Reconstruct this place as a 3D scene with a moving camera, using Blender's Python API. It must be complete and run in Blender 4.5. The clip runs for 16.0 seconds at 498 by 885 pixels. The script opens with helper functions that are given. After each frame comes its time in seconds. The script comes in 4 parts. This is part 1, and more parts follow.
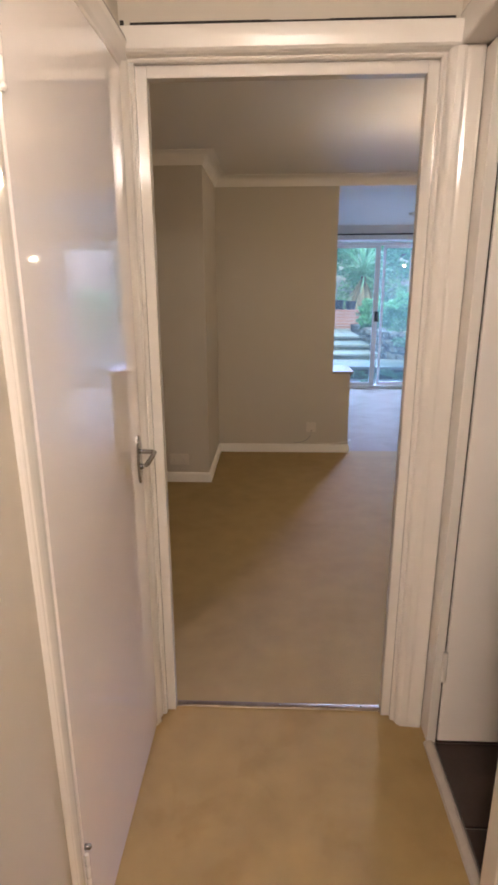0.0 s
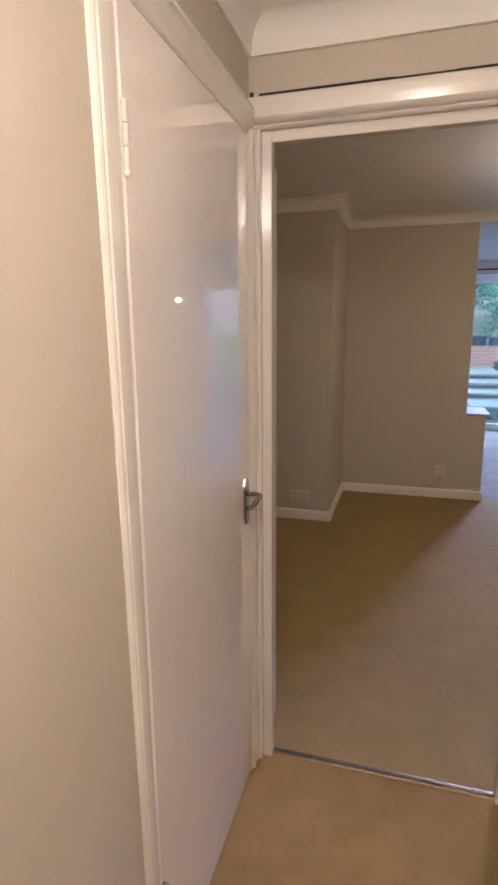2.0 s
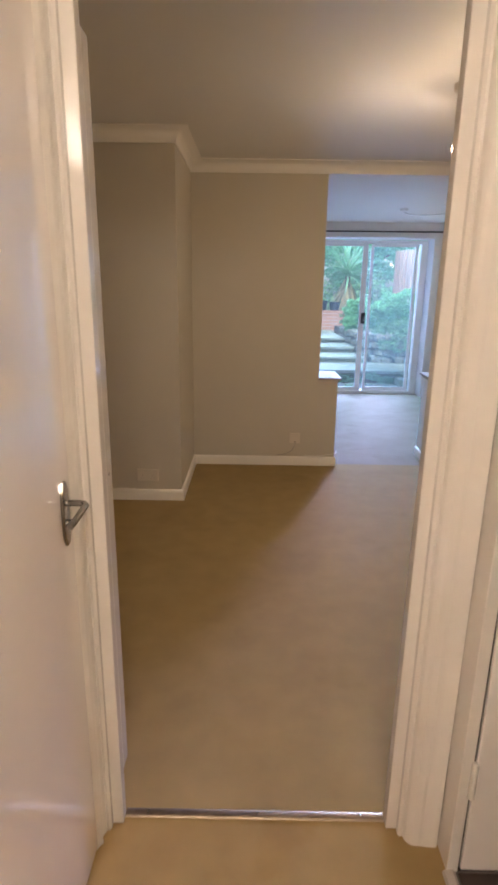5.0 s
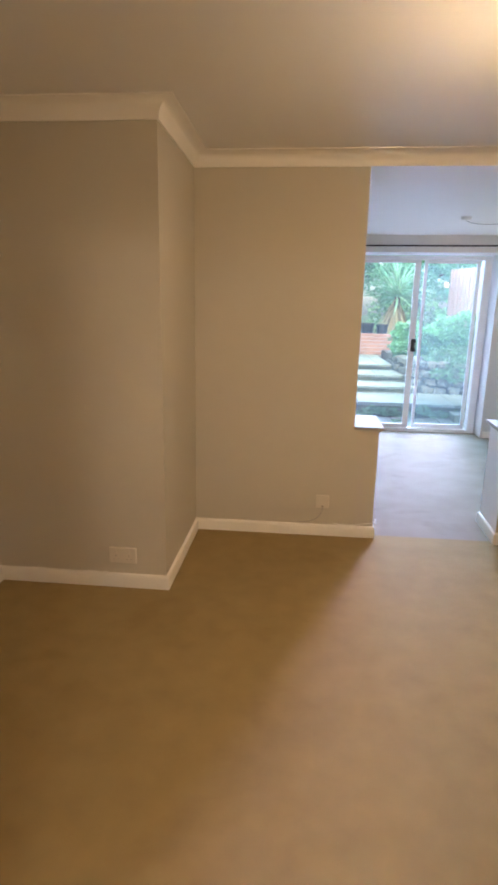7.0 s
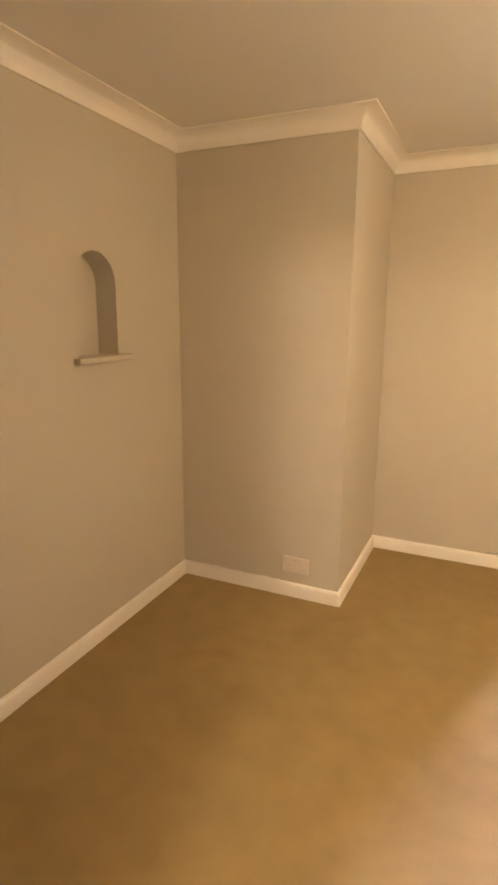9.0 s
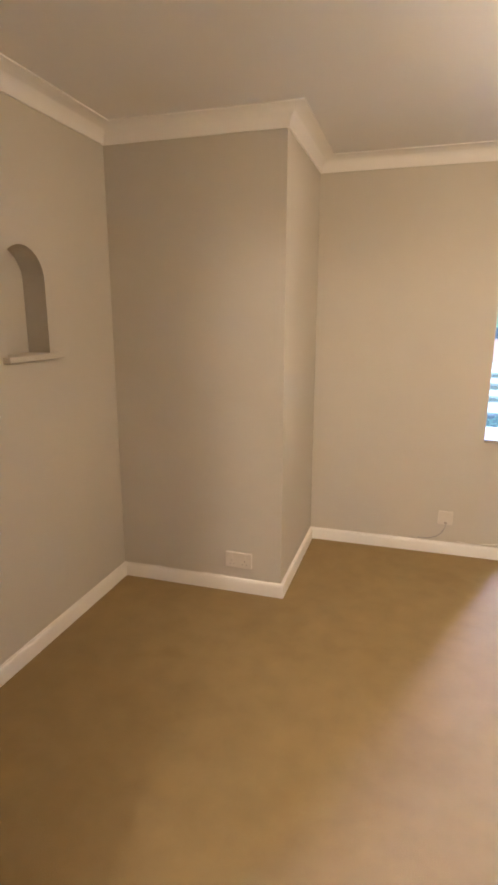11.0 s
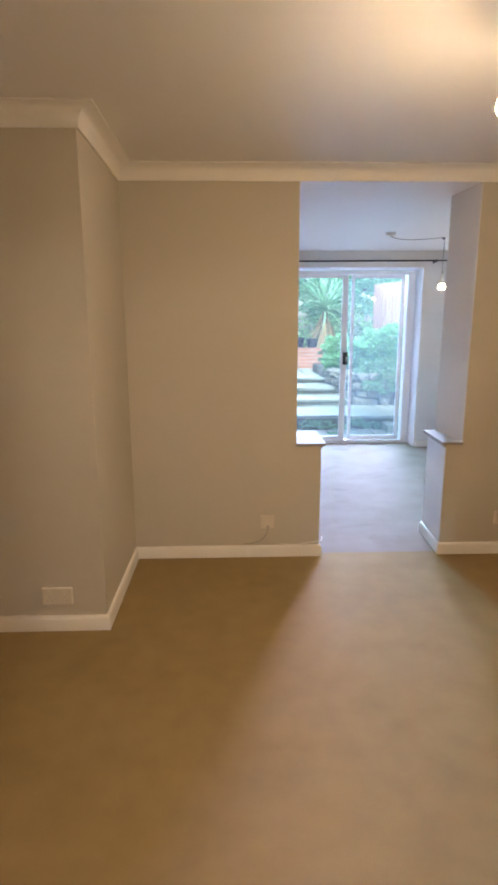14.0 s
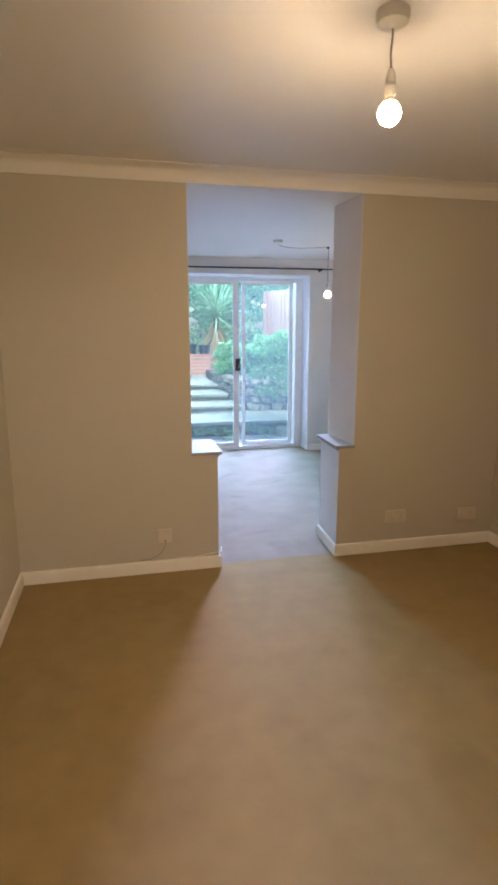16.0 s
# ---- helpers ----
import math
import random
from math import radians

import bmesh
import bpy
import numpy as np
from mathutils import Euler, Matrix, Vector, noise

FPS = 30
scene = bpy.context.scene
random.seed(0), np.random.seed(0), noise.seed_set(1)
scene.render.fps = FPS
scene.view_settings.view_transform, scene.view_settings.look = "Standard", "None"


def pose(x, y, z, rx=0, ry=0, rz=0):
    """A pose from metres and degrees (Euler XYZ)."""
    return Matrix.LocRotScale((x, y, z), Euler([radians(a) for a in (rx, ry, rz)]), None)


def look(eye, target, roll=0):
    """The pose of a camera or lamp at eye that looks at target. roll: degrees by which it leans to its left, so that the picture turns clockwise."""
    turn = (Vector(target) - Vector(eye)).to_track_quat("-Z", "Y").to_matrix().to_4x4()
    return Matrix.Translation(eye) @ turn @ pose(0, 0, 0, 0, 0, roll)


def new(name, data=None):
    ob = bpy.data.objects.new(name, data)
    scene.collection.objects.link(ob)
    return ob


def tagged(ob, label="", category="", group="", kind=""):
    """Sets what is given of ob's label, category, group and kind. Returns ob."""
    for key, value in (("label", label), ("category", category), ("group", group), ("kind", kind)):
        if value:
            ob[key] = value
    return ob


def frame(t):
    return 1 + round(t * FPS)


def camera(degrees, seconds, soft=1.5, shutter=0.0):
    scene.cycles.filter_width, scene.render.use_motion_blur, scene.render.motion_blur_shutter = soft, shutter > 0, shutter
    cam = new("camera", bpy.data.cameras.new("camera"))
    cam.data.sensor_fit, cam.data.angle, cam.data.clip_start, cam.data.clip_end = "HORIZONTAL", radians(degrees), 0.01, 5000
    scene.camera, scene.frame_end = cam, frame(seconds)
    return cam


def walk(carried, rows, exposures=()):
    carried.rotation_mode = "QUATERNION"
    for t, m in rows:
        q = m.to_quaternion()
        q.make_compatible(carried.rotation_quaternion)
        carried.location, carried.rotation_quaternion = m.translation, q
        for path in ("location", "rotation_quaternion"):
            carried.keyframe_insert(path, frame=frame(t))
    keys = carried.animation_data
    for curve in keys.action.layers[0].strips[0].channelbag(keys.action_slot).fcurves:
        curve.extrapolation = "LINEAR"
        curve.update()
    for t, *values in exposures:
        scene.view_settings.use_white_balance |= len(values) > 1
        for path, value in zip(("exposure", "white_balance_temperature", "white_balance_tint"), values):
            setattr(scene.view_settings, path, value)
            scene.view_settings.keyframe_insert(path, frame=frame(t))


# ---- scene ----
cam = camera(48.9, 16.0, soft=3.0, shutter=0.3)
PATH = [
    (0, (-0.039, -0.011, 1.45), (-0.12, 1.913, 0.911), -0.2),
    (0.5, (-0.022, -0.017, 1.464), (-0.238, 1.907, 0.963), -0.3),
    (1, (0.009, 0.0, 1.476), (-0.372, 1.909, 1.017), -0.3),
    (1.5, (0.019, 0.0, 1.481), (-0.483, 1.887, 1.046), -0.4),
    (2, (0.025, 0.002, 1.489), (-0.524, 1.878, 1.068), -0.5),
    (2.5, (0.023, 0.007, 1.485), (-0.47, 1.898, 1.059), -0.4),
    (3, (-0.001, 0.01, 1.478), (-0.356, 1.927, 1.031), -0.3),
    (3.5, (-0.058, 0.01, 1.466), (-0.268, 1.939, 0.981), 0.1),
    (4, (-0.078, 0.05, 1.448), (-0.159, 1.979, 0.925), 0.8),
    (4.2, (-0.066, 0.111, 1.434), (-0.095, 2.033, 0.884), 1.3),
    (6.3, (0.05, 1.12, 1.436), (0.044, 3.055, 0.932), 0.7),
    (6.5, (0.085, 1.234, 1.461), (0.052, 3.17, 0.963), 1.2),
    (7, (0.15, 1.418, 1.466), (-0.029, 3.352, 0.988), 1.0),
    (7.5, (0.097, 1.513, 1.469), (-0.263, 3.429, 1.024), 0.7),
    (8, (0.134, 1.495, 1.451), (-0.581, 3.308, 1.001), 1.1),
    (8.2, (0.153, 1.48, 1.483), (-0.667, 3.244, 1.017), 0.6),
    (10.3, (0.072, 1.461, 1.452), (-0.59, 3.3, 1.027), -0.3),
    (10.5, (0.073, 1.467, 1.473), (-0.545, 3.316, 1.029), -0.2),
    (11, (0.091, 1.445, 1.463), (-0.477, 3.307, 1.006), 0.1),
    (11.5, (0.085, 1.383, 1.466), (-0.419, 3.261, 0.996), 0.3),
    (12, (0.016, 1.306, 1.453), (-0.418, 3.201, 0.984), 0.5),
    (12.5, (0.009, 1.264, 1.458), (-0.313, 3.181, 0.989), 0.7),
    (13, (0.011, 1.348, 1.451), (-0.244, 3.281, 1.005), 0.9),
    (13.5, (0.076, 1.463, 1.468), (-0.063, 3.411, 1.034), 0.3),
    (14, (0.112, 1.547, 1.468), (0.168, 3.502, 1.047), -0.2),
    (14.5, (0.115, 1.624, 1.468), (0.332, 3.569, 1.051), -0.3),
    (15, (0.115, 1.654, 1.468), (0.435, 3.586, 1.059), -0.4),
    (15.5, (0.117, 1.66, 1.466), (0.503, 3.58, 1.063), -0.2),
    (16, (0.127, 1.65, 1.463), (0.559, 3.562, 1.064), -0.0),
]
EXPOSURES = [(0, 0.88, 5800, 12), (1.0, 0.76, 5750, 12.5), (2.0, 0.66, 5750, 13), (3.0, 0.67, 5750, 12.5), (4.2, 0.78, 5800, 12), (6.3, 1.43, 6750, 11.5), (7.2, 1.56, 6800, 11.5),
             (8.0, 2.32, 7550, 11.5), (8.6, 2.32, 7550, 11.5), (10.3, 2.27, 5650, 11), (12.0, 2.0, 6050, 11.5), (13.0, 1.98, 6350, 11), (13.6, 1.68, 6500, 11.5), (14.5, 1.39, 6450, 11), (16, 1.27, 6450, 10.5)]
walk(cam, [(t, look(eye, target, roll)) for t, eye, target, roll in PATH], EXPOSURES)

# ---------------------------------------------------------------- light
world = bpy.data.worlds.new("sky")
scene.world = world
world.use_nodes = True
wn = world.node_tree.nodes
sky = wn.new("ShaderNodeTexSky")
sky.sky_type, sky.sun_disc = "NISHITA", False
sky.sun_elevation, sky.sun_rotation = radians(48), radians(200)
sky.dust_density, sky.ozone_density = 2.5, 2.0
wn["Background"].inputs["Strength"].default_value = 0.15
world.node_tree.links.new(sky.outputs[0], wn["Background"].inputs["Color"])

sun_data = bpy.data.lights.new("sun", "SUN")
sun_data.energy, sun_data.angle, sun_data.color = 2.2, radians(20), (0.78, 0.95, 0.98)
sun = new("sun", sun_data)
sun.matrix_world = look((0, 0, 30), (-6, 18, 0))

# added area lamp for the garden sky's light, falling in through the garden door
day_data = bpy.data.lights.new("garden_sky_lamp", "AREA")
day_data.shape, day_data.size, day_data.size_y = "RECTANGLE", 6.0, 1.0
day_data.energy, day_data.color = 155.0, (0.32, 0.67, 1.0)
day_data.spread = radians(85)
day = new("garden_sky_lamp", day_data)
day.matrix_world = look((0.6, 15.6, 3.6), (1.3, 4.5, 0.8))

# second added lamp, over the fence, for the sky's light far across the carpet
bright_data = bpy.data.lights.new("fence_sky_lamp", "AREA")
bright_data.shape, bright_data.size, bright_data.size_y = "RECTANGLE", 1.9, 1.0
bright_data.energy, bright_data.color = 175.0, (0.56, 0.575, 1.0)
bright_data.spread = radians(70)
bright = new("fence_sky_lamp", bright_data)
bright.matrix_world = look((3.95, 15.6, 3.6), (1.0, 4.2, 0.3))

BULB_STRENGTH = 480.0
FAR_BULB_STRENGTH = 80.0
HALL_STRENGTH = 41.0

# ---------------------------------------------------------------- materials


def material(name, color, rough=0.6, metal=0.0, vary=0.12, scale=3.0, fine=60.0, bump=0.15, depth=0.002, spec=0.5,
             second=None, coat=0.0, piece=0.0):
    """Base colour varied at two scales, with fine relief; piece: variation from object to object."""
    m = bpy.data.materials.new(name)
    m.use_nodes = True
    nt = m.node_tree
    p = nt.nodes["Principled BSDF"]
    tc = nt.nodes.new("ShaderNodeTexCoord")
    geo = nt.nodes.new("ShaderNodeNewGeometry")
    big = nt.nodes.new("ShaderNodeTexNoise")
    big.inputs["Scale"].default_value, big.inputs["Detail"].default_value = scale, 4
    small = nt.nodes.new("ShaderNodeTexNoise")
    small.inputs["Scale"].default_value, small.inputs["Detail"].default_value = fine, 5
    for n in (big, small):
        nt.links.new(geo.outputs["Position"], n.inputs["Vector"])
    mix = nt.nodes.new("ShaderNodeMix")
    mix.data_type = "RGBA"
    other = second or tuple(c * (1 - 2 * vary) for c in color)
    top = tuple(min(1.0, c * (1 + vary * 0.4)) for c in color)
    mix.inputs["A"].default_value, mix.inputs["B"].default_value = (*other, 1), (*top, 1)
    add = nt.nodes.new("ShaderNodeMath")
    add.operation = "MULTIPLY_ADD"
    add.inputs[1].default_value, add.inputs[2].default_value = 0.35, 0.0
    nt.links.new(small.outputs["Fac"], add.inputs[0])
    both = nt.nodes.new("ShaderNodeMath")
    both.operation = "MULTIPLY_ADD"
    both.inputs[1].default_value = 1.3
    nt.links.new(big.outputs["Fac"], both.inputs[0])
    off = nt.nodes.new("ShaderNodeMath")
    off.operation = "SUBTRACT"
    off.inputs[1].default_value = 0.32
    nt.links.new(add.outputs[0], off.inputs[0])
    nt.links.new(off.outputs[0], both.inputs[2])
    fac = both
    if piece:
        info = nt.nodes.new("ShaderNodeObjectInfo")
        per = nt.nodes.new("ShaderNodeMath")
        per.operation, per.use_clamp = "MULTIPLY_ADD", True
        per.inputs[1].default_value = piece
        nt.links.new(info.outputs["Random"], per.inputs[0])
        shift = nt.nodes.new("ShaderNodeMath")
        shift.operation = "SUBTRACT"
        shift.inputs[1].default_value = piece / 2
        nt.links.new(both.outputs[0], shift.inputs[0])
        nt.links.new(shift.outputs[0], per.inputs[2])
        fac = per
    fac.use_clamp = True
    nt.links.new(fac.outputs[0], mix.inputs["Factor"])
    nt.links.new(mix.outputs["Result"], p.inputs["Base Color"])
    p.inputs["Metallic"].default_value = metal
    p.inputs["Specular IOR Level"].default_value = spec
    p.inputs["Coat Weight"].default_value = coat
    p.inputs["Coat Roughness"].default_value = 0.08
    ramp = nt.nodes.new("ShaderNodeMapRange")
    ramp.inputs["To Min"].default_value, ramp.inputs["To Max"].default_value = rough * 0.85, min(1, rough * 1.15)
    nt.links.new(big.outputs["Fac"], ramp.inputs["Value"])
    nt.links.new(ramp.outputs[0], p.inputs["Roughness"])
    if bump:
        b = nt.nodes.new("ShaderNodeBump")
        b.inputs["Strength"].default_value, b.inputs["Distance"].default_value = bump, depth
        nt.links.new(small.outputs["Fac"], b.inputs["Height"])
        nt.links.new(b.outputs[0], p.inputs["Normal"])
    return m


def glowing(name, color, strength):
    m = bpy.data.materials.new(name)
    m.use_nodes = True
    p = m.node_tree.nodes["Principled BSDF"]
    p.inputs["Base Color"].default_value = (0.9, 0.9, 0.88, 1)
    p.inputs["Emission Color"].default_value = (*color, 1)
    p.inputs["Emission Strength"].default_value = strength
    return m


def leafy(name, color, second, through_light=0.35):
    m = material(name, color, 0.5, vary=0.3, scale=1.5, fine=25, bump=0, second=second, spec=0.35)
    nt = m.node_tree
    p = nt.nodes["Principled BSDF"]
    geo = nt.nodes.new("ShaderNodeNewGeometry")
    hsv = nt.nodes.new("ShaderNodeHueSaturation")
    mr = nt.nodes.new("ShaderNodeMapRange")
    mr.inputs["To Min"].default_value, mr.inputs["To Max"].default_value = 0.6, 1.5
    nt.links.new(geo.outputs["Random Per Island"], mr.inputs["Value"])
    nt.links.new(mr.outputs[0], hsv.inputs["Value"])
    src = p.inputs["Base Color"].links[0].from_socket
    nt.links.new(src, hsv.inputs["Color"])
    nt.links.new(hsv.outputs[0], p.inputs["Base Color"])
    t = nt.nodes.new("ShaderNodeBsdfTranslucent")
    nt.links.new(hsv.outputs[0], t.inputs["Color"])
    mx = nt.nodes.new("ShaderNodeMixShader")
    mx.inputs[0].default_value = through_light
    nt.links.new(p.outputs[0], mx.inputs[1])
    nt.links.new(t.outputs[0], mx.inputs[2])
    nt.links.new(mx.outputs[0], nt.nodes["Material Output"].inputs["Surface"])
    return m


def stained(m, scale, lo, hi, dark, offset=(0, 0, 0)):
    """Lay soft-edged marks of their own shape over a material's base colour."""
    nt = m.node_tree
    p = nt.nodes["Principled BSDF"]
    geo = nt.nodes.new("ShaderNodeNewGeometry")
    shift = nt.nodes.new("ShaderNodeVectorMath")
    shift.inputs[1].default_value = offset
    n = nt.nodes.new("ShaderNodeTexNoise")
    n.inputs["Scale"].default_value, n.inputs["Detail"].default_value, n.inputs["Distortion"].default_value = scale, 3, 0.6
    r = nt.nodes.new("ShaderNodeMapRange")
    r.interpolation_type = "SMOOTHSTEP"
    r.inputs["From Min"].default_value, r.inputs["From Max"].default_value = lo, hi
    mix = nt.nodes.new("ShaderNodeMix")
    mix.data_type, mix.blend_type = "RGBA", "MULTIPLY"
    mix.inputs["B"].default_value = (*dark, 1)
    src = p.inputs["Base Color"].links[0].from_socket
    nt.links.new(geo.outputs["Position"], shift.inputs[0])
    nt.links.new(shift.outputs[0], n.inputs["Vector"])
    nt.links.new(n.outputs["Fac"], r.inputs["Value"])
    nt.links.new(r.outputs[0], mix.inputs["Factor"])
    nt.links.new(src, mix.inputs["A"])
    nt.links.new(mix.outputs["Result"], p.inputs["Base Color"])


WALL = material("greige_emulsion", (0.565, 0.519, 0.435), 0.75, vary=0.03, scale=1.2, fine=220, bump=0.10, depth=0.0006)
HALLWALL = material("cream_emulsion", (0.56, 0.50, 0.415), 0.7, vary=0.03, scale=1.5, fine=200, bump=0.12, depth=0.0006)
REARWALL = material("pale_grey_emulsion", (0.74, 0.73, 0.72), 0.75, vary=0.03, scale=1.2, fine=220, bump=0.1, depth=0.0006)
CEIL = material("ceiling_emulsion", (0.79, 0.77, 0.74), 0.62, vary=0.03, scale=0.8, fine=180, bump=0.12, depth=0.0008)
COVE = material("coving_paint", (0.85, 0.82, 0.765), 0.6, vary=0.03, scale=2.0, fine=120, bump=0.12, depth=0.0008)
GLOSS = material("white_gloss_paint", (0.75, 0.705, 0.645), 0.10, vary=0.03, scale=2.5, fine=90, bump=0.10, depth=0.0006, coat=0.3)
DOORGLOSS = material("door_gloss_paint", (0.90, 0.835, 0.79), 0.04, vary=0.025, scale=2.0, fine=14, bump=0.035, depth=0.0012, spec=0.8, coat=1.0)
DOORGLOSS.node_tree.nodes["Principled BSDF"].inputs["Coat Roughness"].default_value = 0.02
SATIN = material("white_satin_paint", (0.86, 0.825, 0.765), 0.4, vary=0.05, scale=4, fine=90, bump=0.12, depth=0.0008)
LEAFDOOR = material("satin_door_paint", (0.86, 0.80, 0.74), 0.45, vary=0.03, scale=3, fine=90, bump=0.08, depth=0.0006)
CARPET = material("beige_carpet", (0.380, 0.273, 0.127), 0.95, vary=0.10, scale=8, fine=420, bump=0.9, depth=0.004, spec=0.1)
HALLCARPET = material("tan_carpet", (0.40, 0.272, 0.114), 0.95, vary=0.13, scale=7, fine=420, bump=0.9, depth=0.004, spec=0.1)
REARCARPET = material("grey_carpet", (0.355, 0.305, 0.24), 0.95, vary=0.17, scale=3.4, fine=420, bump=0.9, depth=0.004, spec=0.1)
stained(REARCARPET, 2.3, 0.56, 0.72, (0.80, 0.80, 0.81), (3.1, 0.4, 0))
stained(CARPET, 2.6, 0.50, 0.70, (0.93, 0.92, 0.90))
stained(HALLCARPET, 5.0, 0.52, 0.66, (0.92, 0.90, 0.87))
BRASS = material("worn_metal_strip", (0.26, 0.20, 0.14), 0.45, metal=1.0, vary=0.3, scale=9, fine=60, bump=0.5, depth=0.0005)
SILVER = material("satin_aluminium", (0.62, 0.56, 0.49), 0.5, metal=0.6, vary=0.08, scale=20, fine=150, bump=0.15, depth=0.0005)
CHROME = material("dull_chrome", (0.34, 0.33, 0.31), 0.2, metal=1.0, vary=0.06, scale=30, fine=200, bump=0.05, depth=0.0003)
PLASTIC = material("white_plastic", (0.76, 0.73, 0.67), 0.35, vary=0.03, scale=8, fine=100, bump=0.03)
SOCKET = material("painted_over_plastic", (0.67, 0.61, 0.515), 0.4, vary=0.04, scale=15, fine=120, bump=0.05)
LEDGE = material("ledge_paint", (0.33, 0.315, 0.29), 0.65, vary=0.05, scale=4, fine=90, bump=0.12, depth=0.0008)
SLOT = material("socket_slot", (0.40, 0.35, 0.29), 0.6, vary=0.05, bump=0)
FLEX = material("grey_flex", (0.33, 0.31, 0.28), 0.5, vary=0.05, bump=0.05)
BLACK = material("black_metal", (0.02, 0.02, 0.022), 0.4, vary=0.1, bump=0.05)
DARK = material("dark_gap", (0.03, 0.025, 0.02), 0.9, vary=0.1, bump=0)
TILE = material("black_slate_tile", (0.046, 0.029, 0.022), 0.3, vary=0.25, scale=7, fine=50, bump=0.25, depth=0.002, piece=0.3)
GROUT = material("tile_grout", (0.22, 0.19, 0.16), 0.9, vary=0.1, bump=0.2)
ALU = material("white_aluminium", (0.80, 0.81, 0.82), 0.3, vary=0.02, bump=0.02)
PAVING = material("weathered_paving", (0.25, 0.265, 0.205), 0.85, vary=0.2, scale=4.5, fine=40, bump=0.4, depth=0.006, piece=0.3)
RISER = material("mossy_riser_stone", (0.12, 0.115, 0.08), 0.9, vary=0.35, scale=7, fine=40, bump=0.6, depth=0.015, second=(0.05, 0.065, 0.03))
STONE = material("walling_stone", (0.17, 0.17, 0.13), 0.9, vary=0.2, scale=6, fine=45, bump=0.5, depth=0.01, piece=0.5)
BRICK = material("orange_brick", (0.46, 0.24, 0.17), 0.85, vary=0.15, scale=9, fine=70, bump=0.4, depth=0.004, piece=0.5)
MORTAR = material("pale_mortar", (0.48, 0.45, 0.40), 0.95, vary=0.1, fine=90, bump=0.4)
SOIL = material("garden_soil", (0.10, 0.08, 0.055), 0.95, vary=0.3, scale=6, fine=40, bump=0.6, depth=0.02)
LAWN = material("rough_grass_ground", (0.10, 0.14, 0.06), 0.95, vary=0.3, scale=2, fine=30, bump=0.6, depth=0.02)
FENCE = material("pale_fence_boards", (0.72, 0.49, 0.38), 0.85, vary=0.08, scale=2.5, fine=35, bump=0.3, depth=0.003, piece=0.3)
POT = material("black_plastic_pot", (0.025, 0.026, 0.028), 0.45, vary=0.2, bump=0.05)
BARK = material("brown_bark", (0.17, 0.12, 0.08), 0.9, vary=0.3, scale=8, fine=40, bump=0.7, depth=0.02)
BLADE = leafy("green_blade", (0.30, 0.48, 0.28), (0.14, 0.30, 0.14))
DEADBLADE = leafy("straw_blade", (0.52, 0.42, 0.22), (0.32, 0.24, 0.12))
BUSH = leafy("bush_leaves", (0.20, 0.40, 0.17), (0.10, 0.25, 0.08), 0.42)
TREE = leafy("tree_leaves", (0.27, 0.50, 0.30), (0.15, 0.36, 0.18), 0.5)
IVY = leafy("pale_leaves", (0.22, 0.38, 0.20), (0.12, 0.22, 0.09))
BULB = glowing("bulb_glow", (1.0, 0.71, 0.42), BULB_STRENGTH)
FARBULB = glowing("far_bulb_glow", (1.0, 0.74, 0.42), FAR_BULB_STRENGTH)
NECK = glowing("bulb_neck_glow", (1.0, 0.72, 0.43), 22.0)
HALLGLOW = glowing("hall_lamp_glow", (1.0, 0.82, 0.65), HALL_STRENGTH)

GLASS = bpy.data.materials.new("veiled_glass")
GLASS.use_nodes = True
_nt = GLASS.node_tree
_p = _nt.nodes["Principled BSDF"]
_p.inputs["Base Color"].default_value = (0.93, 0.97, 0.97, 1)
_p.inputs["Roughness"].default_value = 0.0
_p.inputs["IOR"].default_value = 1.45
_p.inputs["Transmission Weight"].default_value = 1.0
# a small, uneven share of teal translucent veils the glass
_d = _nt.nodes.new("ShaderNodeBsdfTranslucent")
_d.inputs["Color"].default_value = (0.55, 0.78, 0.84, 1)
_n = _nt.nodes.new("ShaderNodeTexNoise")
_n.inputs["Scale"].default_value, _n.inputs["Detail"].default_value = 3.0, 5
_r = _nt.nodes.new("ShaderNodeMapRange")
_r.inputs["To Min"].default_value, _r.inputs["To Max"].default_value = 0.006, 0.03
_m = _nt.nodes.new("ShaderNodeMixShader")
_nt.links.new(_n.outputs["Fac"], _r.inputs["Value"])
_nt.links.new(_r.outputs[0], _m.inputs[0])
_nt.links.new(_p.outputs[0], _m.inputs[1])
_nt.links.new(_d.outputs[0], _m.inputs[2])
_nt.links.new(_m.outputs[0], _nt.nodes["Material Output"].inputs["Surface"])

# the same glass with more of the teal veil, for the right-hand panes
HAZY = GLASS.copy()
HAZY.name = "hazy_glass"
for _node in HAZY.node_tree.nodes:
    if _node.bl_idname == "ShaderNodeMapRange":
        _node.inputs["To Min"].default_value, _node.inputs["To Max"].default_value = 0.02, 0.05

# ---------------------------------------------------------------- building helpers


def box(bm, x0, x1, y0, y1, z0, z1, bevel=0.0):
    made = bmesh.ops.create_cube(bm, size=1.0)["verts"]
    for v in made:
        v.co = Vector((x0 + (v.co.x + 0.5) * (x1 - x0), y0 + (v.co.y + 0.5) * (y1 - y0), z0 + (v.co.z + 0.5) * (z1 - z0)))
    if bevel:
        edges = {e for v in made for e in v.link_edges}
        bmesh.ops.bevel(bm, geom=list(edges), offset=bevel, segments=2, affect="EDGES", profile=0.5)


